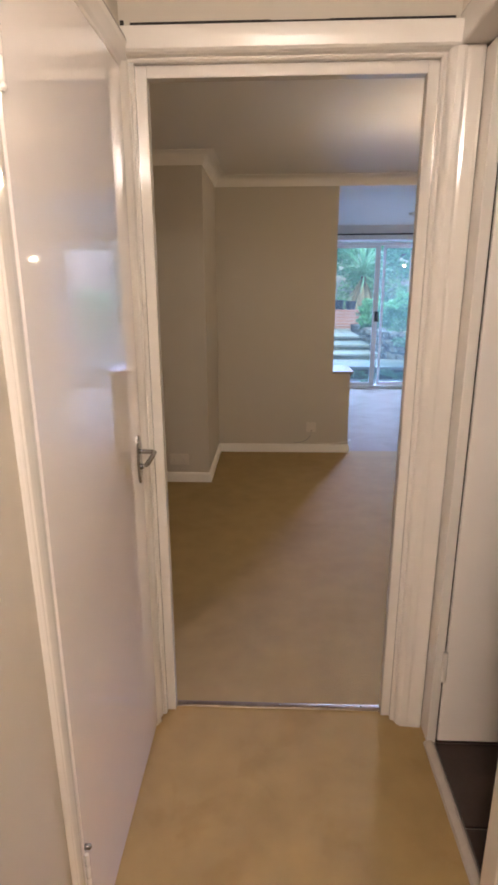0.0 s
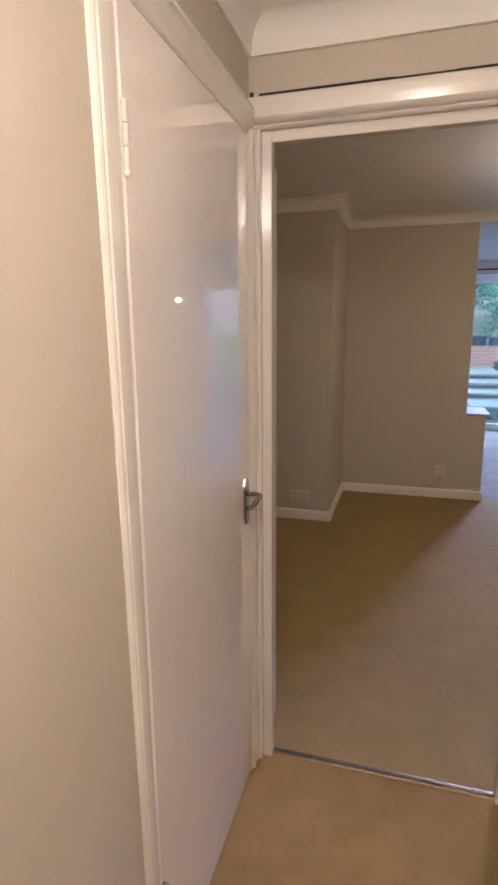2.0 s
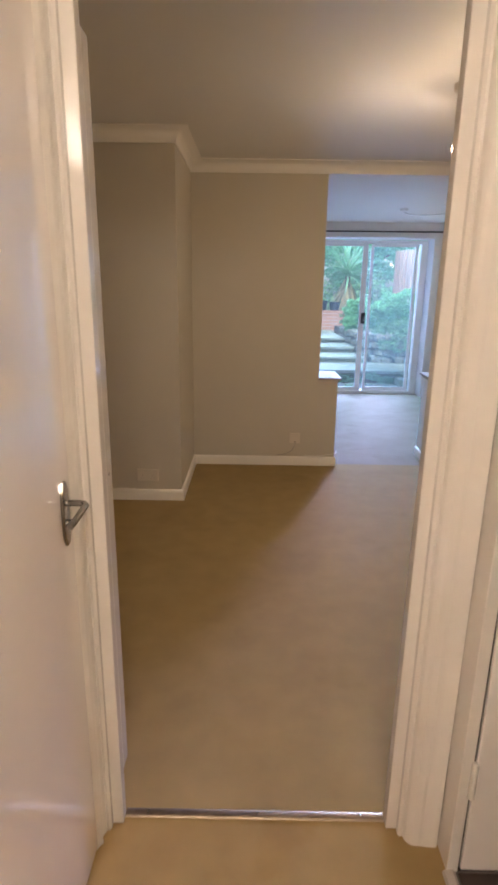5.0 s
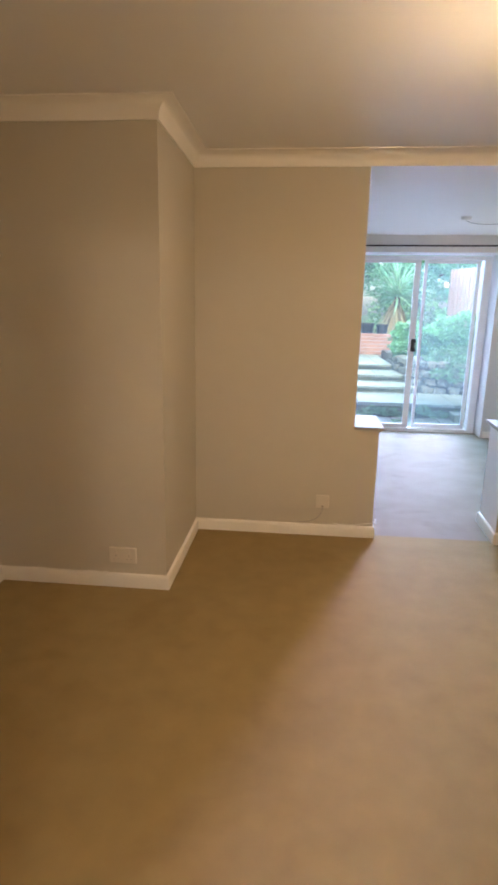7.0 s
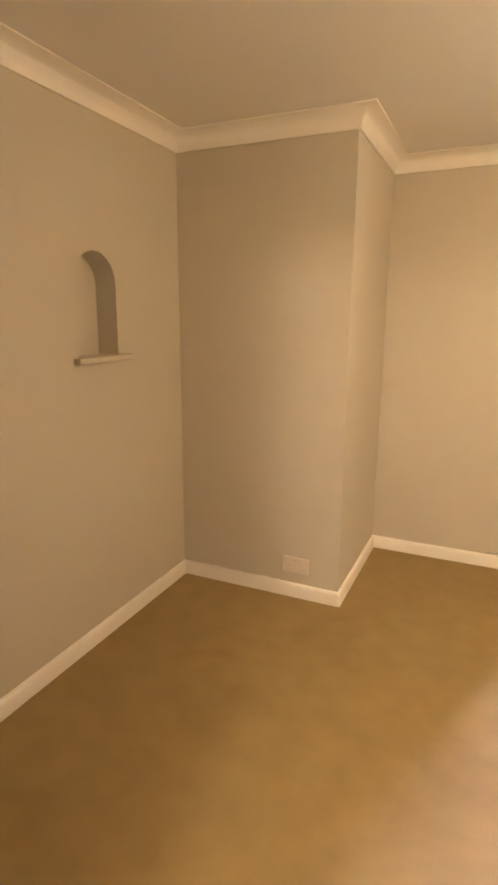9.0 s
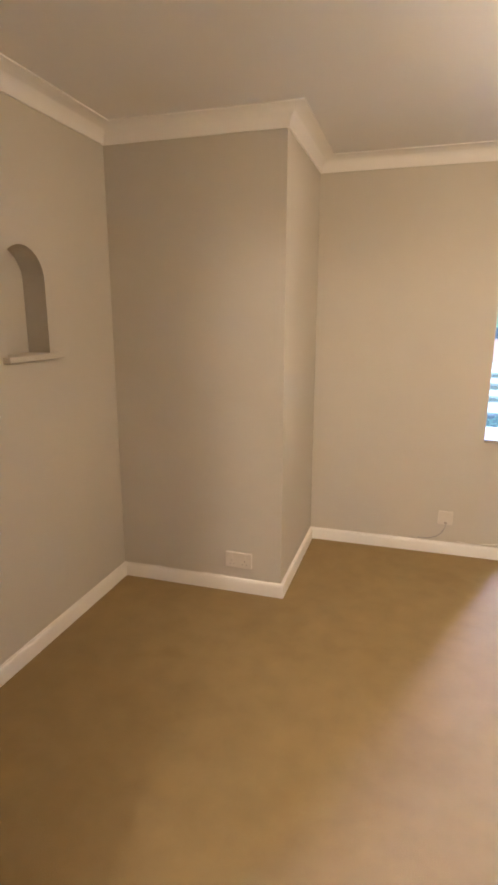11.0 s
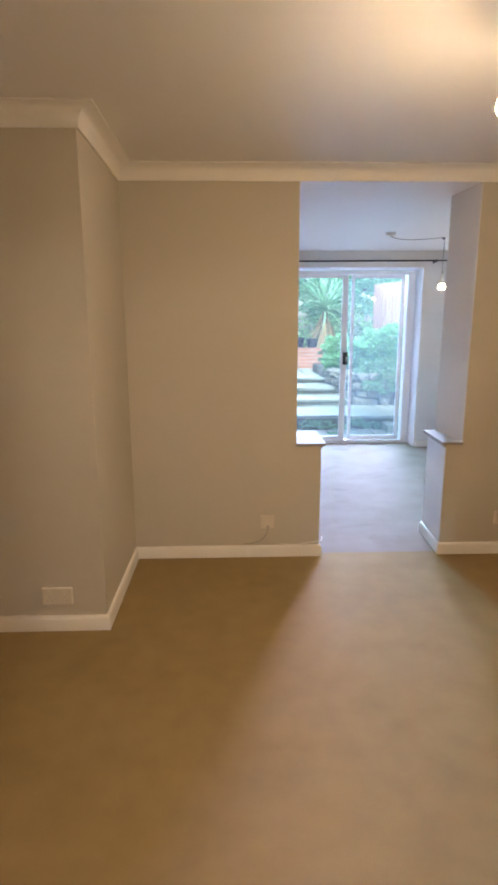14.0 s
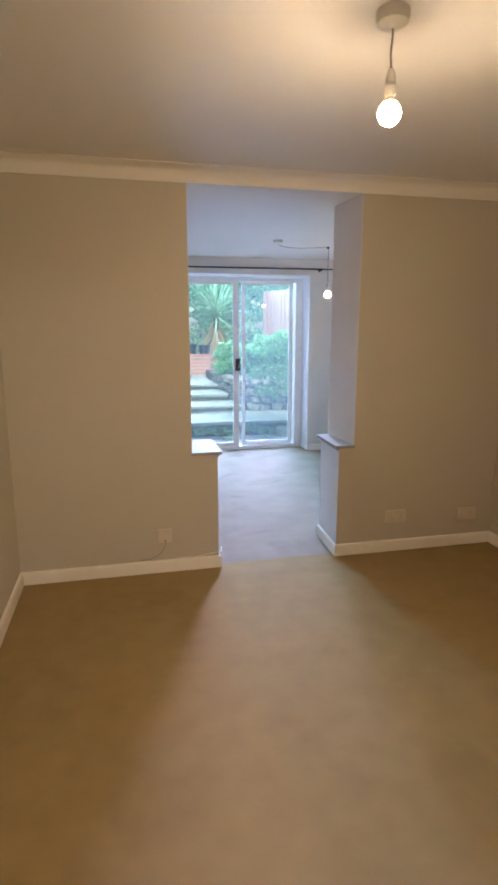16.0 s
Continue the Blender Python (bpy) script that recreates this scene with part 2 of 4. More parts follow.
def prism(bm, poly, lo, hi, axis="z"):
    """A polygon pushed out along an axis. poly: the other two coordinates in order."""
    def at(a, b, c):
        return {"z": (a, b, c), "y": (a, c, b), "x": (c, a, b)}[axis]
    low = [bm.verts.new(at(a, b, lo)) for a, b in poly]
    high = [bm.verts.new(at(a, b, hi)) for a, b in poly]
    n = len(poly)
    bm.faces.new(low)
    bm.faces.new(high)
    for i in range(n):
        bm.faces.new((low[i], low[(i + 1) % n], high[(i + 1) % n], high[i]))
    bmesh.ops.recalc_face_normals(bm, faces=bm.faces)


def turned(bm, profile, segments=24, centre=(0, 0, 0)):
    """A solid of revolution about z from (radius, height) pairs."""
    rings = []
    for r, h in profile:
        rings.append([bm.verts.new((centre[0] + r * math.cos(2 * math.pi * k / segments),
                                    centre[1] + r * math.sin(2 * math.pi * k / segments), centre[2] + h)) for k in range(segments)])
    for a, b in zip(rings, rings[1:]):
        for k in range(segments):
            bm.faces.new((a[k], a[(k + 1) % segments], b[(k + 1) % segments], b[k]))
    bm.faces.new(rings[0])
    bm.faces.new(rings[-1])
    bmesh.ops.recalc_face_normals(bm, faces=bm.faces)


def tube(bm, points, r, segments=8):
    """A round wire through points."""
    pts = [Vector(p) for p in points]
    rings = []
    for i, p in enumerate(pts):
        d = (pts[min(i + 1, len(pts) - 1)] - pts[max(i - 1, 0)]).normalized()
        side = d.cross(Vector((0, 0, 1)) if abs(d.z) < 0.9 else Vector((1, 0, 0))).normalized()
        up = side.cross(d)
        rings.append([bm.verts.new(p + r * (math.cos(2 * math.pi * k / segments) * side + math.sin(2 * math.pi * k / segments) * up))
                      for k in range(segments)])
    for a, b in zip(rings, rings[1:]):
        for k in range(segments):
            bm.faces.new((a[k], a[(k + 1) % segments], b[(k + 1) % segments], b[k]))
    bm.faces.new(rings[0])
    bm.faces.new(rings[-1])
    bmesh.ops.recalc_face_normals(bm, faces=bm.faces)


def mesh_of(name, bm, mat, smooth=False):
    me = bpy.data.meshes.new(name)
    bm.to_mesh(me)
    bm.free()
    me.materials.append(mat)
    if smooth:
        me.shade_smooth()
        me.set_sharp_from_angle(angle=radians(38))
    return me


def part(name, bm, mat, parent=None, label="", smooth=False):
    ob = new(name, mesh_of(name, bm, mat, smooth))
    if parent:
        ob.parent = parent
    return tagged(ob, label)


def thing(name, at, label, category, group="", kind=""):
    ob = new(name)
    ob.location = at
    ob.empty_display_size = 0.1
    bpy.context.view_layer.update()
    return tagged(ob, label, category, group, kind)


def under(parent, ob):
    """Hang a part, built in world places, under a thing."""
    ob.parent = parent
    ob.matrix_parent_inverse = Matrix.Translation(-Vector(parent.location)) if parent.parent is None else Matrix.Translation(-Vector(parent.parent.location))
    return ob


def piece(name, bm, mat, owner, label="", smooth=False):
    return under(owner, part(name, bm, mat, None, label, smooth))


def setting(name, bm, mat, label, category, smooth=False):
    return tagged(part(name, bm, mat, None, "", smooth), label, category, kind="structure")


def boxes(*spans, bevel=0.0):
    bm = bmesh.new()
    for s in spans:
        box(bm, *s, bevel=bevel)
    return bm


# ---------------------------------------------------------------- the plan
XL, XR = -1.44, 2.60            # living room, left and right wall
YF, YP, YB, YB2 = 1.680, 4.025, 4.865, 5.25   # front wall, pier, dividing wall
XP = -0.52                      # pier's free side
ZC, ZCOVE = 2.335, 2.256        # ceiling, foot of the coving
OXL, OXR = 0.499, 1.548         # opening above the ledges
LXL, LXR = 0.655, 1.447         # opening between the low walls
ZLEDGE = 0.745
YW, YD = 8.04, 8.29             # far wall's inner face, garden door
ZR = 2.285                      # rear ceiling
HX0, HX1 = -0.435, 0.495        # hall walls
HY = 1.612                      # hall side of the living room wall
DX0, DX1, DZ = -0.372, 0.354, 1.98

# floors
setting("floor_living_room", boxes((XL - 0.2, XR + 0.15, 1.64, 4.90, -0.12, 0.0)), CARPET, "beige cut-pile carpet, lightly marked", "floor")
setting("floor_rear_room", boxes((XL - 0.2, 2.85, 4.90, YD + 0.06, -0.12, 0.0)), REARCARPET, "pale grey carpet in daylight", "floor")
setting("floor_hall", boxes((HX0 - 0.1, 0.484, -1.6, 1.64, -0.12, 0.0)), HALLCARPET, "tan cut-pile hall carpet", "floor")

# ceilings
setting("ceiling_living_room", boxes((XL - 0.2, XR + 0.2, HY + 0.02, YB + 0.1, ZC, ZC + 0.12)), CEIL, "white emulsioned ceiling", "ceiling")
bm = bmesh.new()
prism(bm, [(YB + 0.003, ZCOVE + 0.003), (YW + 0.2, ZR + 0.002), (YW + 0.2, ZR + 0.2), (YB + 0.003, ZCOVE + 0.02)], XL - 0.2, 2.95, "x")
setting("ceiling_rear_room", bm, CEIL, "white emulsioned ceiling", "ceiling")
setting("ceiling_hall", boxes((HX0 - 0.2, 0.7, -1.7, HY + 0.02, 2.285, 2.44)), CEIL, "white emulsioned hall ceiling", "ceiling")

# left wall with the arched niche
NY0, NY1, NZ0, NZ1 = 3.235, 3.497, 1.297, 1.73


def wall_left():
    bm = bmesh.new()
    r, cy = (NY1 - NY0) / 2, (NY0 + NY1) / 2
    zs = NZ1 - r * 1.0
    xb = XL - 0.11
    box(bm, XL - 0.22, XL, 1.6, NY0, 0, ZC)
    box(bm, XL - 0.22, XL, NY1, YW + 0.2, 0, ZC)
    box(bm, XL - 0.22, XL, NY0, NY1, 0, NZ0)
    arch = [(NY0, zs)] + [(cy - r * math.cos(math.pi * k / 20), zs + r * math.sin(math.pi * k / 20)) for k in range(1, 20)] + [(NY1, zs)]
    for (y0, z0), (y1, z1) in zip(arch, arch[1:]):
        prism(bm, [(y0, z0), (y1, z1), (y1, ZC), (y0, ZC)], XL - 0.22, XL, "x")
    box(bm, XL - 0.22, xb, NY0 - 0.001, NY1 + 0.001, NZ0, ZC)
    return bm


setting("wall_left", wall_left(), WALL, "greige painted plaster wall with an arched niche", "wall")
bm = boxes((XL - 0.05, XL + 0.034, NY0 - 0.03, NY1 + 0.06, NZ0 - 0.024, NZ0 + 0.001), bevel=0.004)
setting("niche_shelf", bm, WALL, "thin painted shelf under the arched niche", "shelf")

# pier and dividing wall
setting("wall_pier", boxes((XL, XP, YP, YB, 0, ZC)), WALL, "greige painted chimney pier", "wall")

bm = bmesh.new()
prism(bm, [(XL - 0.22, YB), (OXL, YB), (OXL + 0.02, YB2), (XL - 0.22, YB2)], 0, ZC)
setting("wall_divide_left", bm, WALL, "greige painted dividing wall beside the opening", "wall")
bm = bmesh.new()
prism(bm, [(OXR, YB), (2.95, YB), (2.95, YB2), (OXR - 0.03, YB2)], 0, ZC)
setting("wall_divide_right", bm, WALL, "greige painted dividing wall beside the opening", "wall")
setting("wall_low_left", boxes((OXL - 0.01, LXL, YB + 0.001, YB2 - 0.001, 0, ZLEDGE - 0.018)), WALL, "low greige wall under a ledge", "wall")
bm = bmesh.new()
prism(bm, [(LXR, YB + 0.001), (OXR + 0.01, YB + 0.001), (OXR - 0.02, YB2 - 0.001), (LXR + 0.02, YB2 - 0.001)], 0, ZLEDGE - 0.018)
setting("wall_low_right", bm, WALL, "low greige wall under a ledge", "wall")
setting("wall_lintel", boxes((OXL - 0.01, OXR + 0.01, YB, YB2 - 0.001, ZCOVE + 0.021, ZC), (OXL - 0.01, OXR + 0.01, YB, YB + 0.002, ZCOVE + 0.001, ZC)), WALL, "greige wall over the opening", "wall")

# thin sheets in the rear room's pale wall colour cover the reveals
bm = bmesh.new()
prism(bm, [(OXR - 0.003, YB + 0.001), (OXR, YB + 0.001), (OXR - 0.03, YB2 - 0.001), (OXR - 0.033, YB2 - 0.001)], ZLEDGE + 0.001, ZCOVE)
prism(bm, [(LXR - 0.003, YB + 0.002), (LXR, YB + 0.002), (LXR + 0.02, YB2 - 0.002), (LXR + 0.017, YB2 - 0.002)], 0.0, ZLEDGE - 0.036)
setting("wall_reveal_right", bm, REARWALL, "thin pale facing on the reveal of the opening", "wall")
bm = bmesh.new()
prism(bm, [(OXL, YB + 0.001), (OXL + 0.003, YB + 0.001), (OXL + 0.023, YB2 - 0.001), (OXL + 0.02, YB2 - 0.001)], ZLEDGE + 0.001, ZCOVE)
prism(bm, [(LXL, YB + 0.002), (LXL + 0.003, YB + 0.002), (LXL + 0.003, YB2 - 0.002), (LXL, YB2 - 0.002)], 0.0, ZLEDGE - 0.036)
setting("wall_reveal_left", bm, REARWALL, "thin pale facing on the reveal of the opening", "wall")
bm = bmesh.new()
prism(bm, [(OXL + 0.001, YB - 0.012), (LXL + 0.030, YB - 0.012), (LXL + 0.030, YB2 + 0.02), (OXL + 0.021, YB2 + 0.02)], ZLEDGE - 0.018, ZLEDGE)
prism(bm, [(LXL + 0.001, YB + 0.002), (LXL + 0.012, YB + 0.002), (LXL + 0.012, YB2 - 0.002), (LXL + 0.001, YB2 - 0.002)], ZLEDGE - 0.034, ZLEDGE - 0.0185)
setting("trim_ledge_left", bm, LEDGE, "pale grey painted ledge board on a low wall", "ledge")
bm = bmesh.new()
prism(bm, [(LXR - 0.03, YB - 0.012), (OXR - 0.001, YB - 0.012), (OXR - 0.031, YB2 + 0.02), (LXR - 0.01, YB2 + 0.02)], ZLEDGE - 0.018, ZLEDGE)
prism(bm, [(LXR - 0.012, YB + 0.002), (LXR - 0.001, YB + 0.002), (LXR + 0.018, YB2 - 0.002), (LXR + 0.006, YB2 - 0.002)], ZLEDGE - 0.034, ZLEDGE - 0.0185)
setting("trim_ledge_right", bm, LEDGE, "pale grey painted ledge board on a low wall", "ledge")

setting("wall_right", boxes((XR, XR + 0.2, 1.6, YB, 0, ZC)), WALL, "greige painted plaster wall", "wall")
setting("wall_rear_right", boxes((2.8, 2.95, YB2, YW, 0, ZR)), REARWALL, "pale painted plaster wall", "wall")
setting("wall_front", boxes((XL - 0.2, DX0 - 0.03, HY, YF, 0, ZC), (DX1 + 0.03, XR + 0.2, HY, YF, 0, ZC), (DX0 - 0.03, DX1 + 0.03, HY, YF, DZ + 0.03, ZC)),
        WALL, "greige painted wall round the doorway", "wall")
DO0, DO1, DOZ = 0.60, 2.31, 2.10
setting("wall_far", boxes((XL - 0.2, DO0, YW, YW + 0.34, 0, ZR + 0.1), (DO1, 3.0, YW, YW + 0.34, 0, ZR + 0.1), (DO0, DO1, YW, YW + 0.34, DOZ, ZR + 0.1)),
        REARWALL, "pale painted wall round the garden door", "wall")

# hall walls
setting("wall_hall_left", boxes((HX0 - 0.2, HX0, -1.7, 0.835, 0, 2.3), (HX0 - 0.2, HX0, 1.545, HY, 0, 2.3), (HX0 - 0.2, HX0, 0.835, 1.545, 2.0, 2.3),
                                (HX0 - 0.2, HX0 - 0.06, 0.835, 1.545, 0, 2.0)), HALLWALL, "cream painted hall wall", "wall")
KY0, KY1, KZ = 1.0, 1.505, 2.02
setting("wall_hall_right", boxes((HX1, HX1 + 0.1, -1.7, KY0, 0, 2.3), (HX1, 0.511, HY - 0.007, HY, 0, 2.3), (HX1, HX1 + 0.1, KY0, KY1, KZ, 2.3), (0.425, HX1 - 0.0005, -1.65, HY - 0.012, 2.105, 2.3)),
        HALLWALL, "cream painted hall wall with a doorway", "wall")
setting("wall_hall_end", boxes((HX0 - 0.2, HX1 + 0.2, -1.8, -1.65, 0, 2.3)), HALLWALL, "cream painted hall end wall", "wall")
setting("wall_over_doorway", boxes((HX0, 0.425, HY - 0.012, HY - 0.001, 2.06, 2.3)), HALLWALL, "cream painted strip of wall over the doorway", "wall")
# the room behind the right-hand doorway
setting("wall_kitchen", boxes((0.5125, 2.4, HY - 0.055, HY - 0.001, 0, 2.3), (2.4, 2.5, -0.8, HY, 0, 2.3), (HX1 + 0.1, 2.5, -0.9, -0.8, 0, 2.3)),
        HALLWALL, "cream painted side room walls", "wall")
setting("ceiling_kitchen", boxes((0.7, 2.5, -0.9, HY, 2.285, 2.4)), CEIL, "white side room ceiling", "ceiling")


# ---------------------------------------------------------------- coving and skirting
def cove_profile(p, h):
    """(out, up) from the wall foot to the ceiling lip, a quarter hollow."""
    pts = [(0.0, 0.0), (0.010, 0.0), (0.012, 0.010)]
    for k in range(1, 8):
        a = math.pi / 2 * k / 8
        pts.append((0.012 + (p - 0.024) * (1 - math.cos(a)), 0.010 + (h - 0.018) * math.sin(a)))
    pts += [(p - 0.010, h - 0.008), (p, h - 0.006), (p, h - 0.0005), (0.0, h - 0.0005)]
    return pts


def run(bm, line, profile, base, closed=False):
    """Sweep a profile (out, up) along a line on the plan, with mitred corners; out lies to the right of the way."""
    n = len(line)
    rings = []
    for i, (x, y) in enumerate(line):
        ways = []
        if i > 0:
            ways.append((Vector((x, y)) - Vector(line[i - 1])).normalized())
        if i < n - 1:
            ways.append((Vector(line[i + 1]) - Vector((x, y))).normalized())
        outs = [Vector((w.y, -w.x)) for w in ways]
        o = outs[0] if len(outs) == 1 else (outs[0] + outs[1]) / (1 + outs[0].dot(outs[1]))
        rings.append([bm.verts.new((x + o.x * a, y + o.y * a, base + b)) for a, b in profile])
    m = len(profile)
    for a, b in zip(rings, rings[1:]):
        for k in range(m):
            bm.faces.new((a[k], a[(k + 1) % m], b[(k + 1) % m], b[k]))
    bm.faces.new(rings[0])
    bm.faces.new(rings[-1])
    bmesh.ops.recalc_face_normals(bm, faces=bm.faces)


bm = bmesh.new()
run(bm, [(XL, YF), (XL, YP), (XP, YP), (XP, YB), (XR, YB), (XR, YF)], cove_profile(0.09, ZC - ZCOVE), ZCOVE)
setting("trim_coving", bm, COVE, "off-white plaster coving", "coving", True)
bm = bmesh.new()
run(bm, [(HX0, -1.6), (HX0, HY - 0.012), (0.425, HY - 0.012), (0.425, -1.6)], cove_profile(0.095, 0.095), 2.19)
setting("trim_hall_coving", bm, COVE, "off-white plaster coving", "coving", True)

SKIRT = [(0.0, 0.0), (0.018, 0.0), (0.018, 0.058), (0.014, 0.069), (0.008, 0.075), (0.0, 0.076)]
for name, line in (("baseboard_left", [(XL, YF), (XL, YP), (XP, YP), (XP, YB), (LXL, YB), (LXL, YB2), (XL, YB2)]),
                   ("baseboard_right", [(2.8, YB2), (LXR + 0.02, YB2), (LXR, YB), (XR, YB), (XR, YF)]),
                   ("baseboard_far", [(DO1 + 0.02, YW), (2.8, YW), (2.8, YB2 + 0.03)])):
    bm = bmesh.new()
    run(bm, line, SKIRT, 0.0)
    setting(name, bm, SATIN, "white painted skirting board", "skirting board", True)

# ---------------------------------------------------------------- living room doorway
YS = 1.642                      # the lining is rebated for the door behind this line
bm = boxes((DX0 - 0.03, DX0, HY - 0.004, YS, 0, DZ + 0.03), (DX1, DX1 + 0.03, HY - 0.004, YS, 0, DZ + 0.03), (DX0, DX1, HY - 0.004, YS, DZ, DZ + 0.03),
           (DX0 - 0.03, DX0 - 0.014, YS, YF + 0.004, 0, DZ + 0.03), (DX1 + 0.014, DX1 + 0.03, YS, YF + 0.004, 0, DZ + 0.03), (DX0 - 0.014, DX1 + 0.014, YS, YF + 0.004, DZ + 0.014, DZ + 0.03), bevel=0.002)
lining = setting("door_frame_living_room", bm, GLOSS, "white gloss door lining without a door", "door frame")
# the door itself stands folded back flat against the room's front wall
ld = thing("living_room_door", (-0.392, 1.80, 0), "white gloss door folded flat back against the wall", "door")
leaf = piece("leaf", boxes((-1.132, -0.410, 1.776, 1.832, 0.008, 1.965), bevel=0.003), GLOSS, ld)
piece("screw_hole", boxes((-0.4099, -0.4092, 1.799, 1.803, 0.952, 0.962)), DARK, ld, "small dark screw hole")
for z in (0.2, 1.0, 1.76):
    bm = bmesh.new()
    turned(bm, [(0.006, 0.0), (0.0075, 0.003), (0.0075, 0.085), (0.006, 0.088)], 12, (-0.412, 1.764, z))
    piece("hinge", bm, GLOSS, ld, "painted-over hinge", True)

# architrave: an inner bead and a thick outer board
ARCH = [(0.0, 0.0), (0.0, 0.016), (0.006, 0.022), (0.012, 0.021), (0.016, 0.034), (0.022, 0.041), (0.030, 0.046), (0.046, 0.0485), (0.054, 0.0475), (0.062, 0.0495), (0.088, 0.052), (0.096, 0.051), (0.100, 0.044), (0.100, 0.0)]
HEAD = ARCH[:6] + [(0.030, 0.046), (0.060, 0.0485), (0.085, 0.050), (0.096, 0.050), (0.100, 0.044), (0.100, 0.0)]


def jamb(x_in, sign, reach, z1):
    """An upright of the architrave. sign: the way out from the opening."""
    bm = bmesh.new()
    pts = [(x_in + sign * min(a, reach), HY - 0.004 - b) for a, b in ARCH]
    prism(bm, pts, 0.0, z1)
    return bm


arc = thing("trim_architrave", (0, HY, 0), "white gloss moulded architrave round the doorway", "architrave", kind="structure")
piece("upright", jamb(DX0 - 0.028, -1, 0.03, DZ + 0.03), GLOSS, arc)
piece("upright", jamb(DX1 + 0.028, 1, 0.1, DZ + 0.044), GLOSS, arc)
bm = bmesh.new()
prism(bm, [(HY - 0.004 - b, DZ + 0.03 + a * 0.72) for a, b in HEAD], HX0 + 0.001, 0.424, "x")
piece("head_board", bm, GLOSS, arc)
piece("crack", boxes((HX0 + 0.004, HX0 + 0.014, HY - 0.0155, HY - 0.0125, 2.094, 2.106), (HX0 + 0.03, -0.05, HY - 0.0155, HY - 0.0125, 2.0945, 2.1008), (-0.05, 0.10, HY - 0.0155, HY - 0.0125, 2.0945, 2.0992), (0.10, 0.41, HY - 0.0155, HY - 0.0125, 2.0945, 2.1004)), DARK, arc, "dark shrinkage gap over the architrave")
# room side
bm = boxes((DX0 - 0.08, DX0 - 0.018, YF, YF + 0.016, 0, DZ + 0.018), (DX1 + 0.018, DX1 + 0.08, YF, YF + 0.016, 0, DZ + 0.018), (DX0 - 0.08, DX1 + 0.08, YF, YF + 0.016, DZ + 0.018, DZ + 0.08), bevel=0.003)
setting("trim_room_architrave", bm, GLOSS, "white gloss architrave", "architrave")

bm = bmesh.new()
prism(bm, [(1.626, 0.0), (1.631, 0.004), (1.637, 0.006), (1.646, 0.006), (1.652, 0.004), (1.656, 0.0)], DX0, DX1, "x")
strip = setting("trim_threshold", bm, BRASS, "worn metal carpet threshold strip", "threshold strip")
for x in (-0.31, 0.0, 0.29):
    bm = bmesh.new()
    turned(bm, [(0.004, 0.0055), (0.004, 0.0070), (0.002, 0.0078)], 10, (x, 1.641, 0))
    part("screw", bm, CHROME, strip)

# ---------------------------------------------------------------- hall: cupboard door on the left
DY0, DY1 = 0.848, 1.535
XF = HX0 + 0.012                # door face
bm = boxes((HX0 - 0.05, XF - 0.004, 0.835, DY0 - 0.003, 0, 2.0), (HX0 - 0.05, XF - 0.004, DY1 + 0.003, 1.545, 0, 2.0), (HX0 - 0.05, XF - 0.004, 0.835, 1.545, 1.988, 2.0))
setting("door_frame_cupboard", bm, GLOSS, "white gloss door lining", "door frame")
cd = thing("cupboard_door", (XF, DY0, 0.0), "closed flush white gloss door with a lever handle", "door")
piece("leaf", boxes((XF - 0.042, XF, DY0, DY1, 0.012, 1.984), bevel=0.0006), DOORGLOSS, cd)
bm = bmesh.new()
prism(bm, [(1.484, 0.905), (1.498, 0.905), (1.508, 0.925), (1.510, 0.975), (1.508, 1.028), (1.498, 1.046), (1.484, 1.046), (1.474, 1.028), (1.472, 0.975), (1.474, 0.925)], XF, XF + 0.007, "x")
bmesh.ops.bevel(bm, geom=[e for e in bm.edges if all(v.co.x > XF + 0.006 for v in e.verts)], offset=0.003, segments=2, affect="EDGES", profile=0.5)
hd = piece("handle", bm, CHROME, cd, "dull chrome lever handle on a plate")
bm = bmesh.new()
tube(bm, [(XF + 0.006, 1.491, 1.0), (XF + 0.030, 1.491, 1.0), (XF + 0.044, 1.489, 1.0), (XF + 0.050, 1.480, 1.0), (XF + 0.050, 1.45, 0.998), (XF + 0.047, 1.415, 0.992), (XF + 0.043, 1.40, 0.988)], 0.0068, 12)
lv = part("lever", bm, CHROME, hd, "", True)
bm = bmesh.new()
tube(bm, [(XF + 0.006, 1.491, 0.955), (XF + 0.014, 1.491, 0.955)], 0.008, 12)
part("snib", bm, CHROME, hd, "", True)
for z in (0.262, 1.78):
    bm = bmesh.new()
    for k in range(3):
        turned(bm, [(0.0042, 0.0), (0.0052, 0.002), (0.0052, 0.030), (0.0042, 0.032)], 12, (XF + 0.005, DY0 - 0.002, z - 0.05 + k * 0.034))
    turned(bm, [(0.003, -0.012), (0.0065, -0.008), (0.0065, -0.004), (0.004, 0.0)], 10, (XF + 0.005, DY0 - 0.002, z - 0.05))
    piece("hinge", bm, GLOSS, cd, "painted-over butt hinge", True)
bm = bmesh.new()
turned(bm, [(0.006, 0), (0.006, 0.01), (0.003, 0.014)], 12)
bmesh.ops.rotate(bm, verts=bm.verts, matrix=Matrix.Rotation(radians(90), 3, "Y"))
bmesh.ops.translate(bm, verts=bm.verts, vec=(XF, 0.852, 0.325))
piece("stud", bm, CHROME, cd, "small bright metal stud", True)

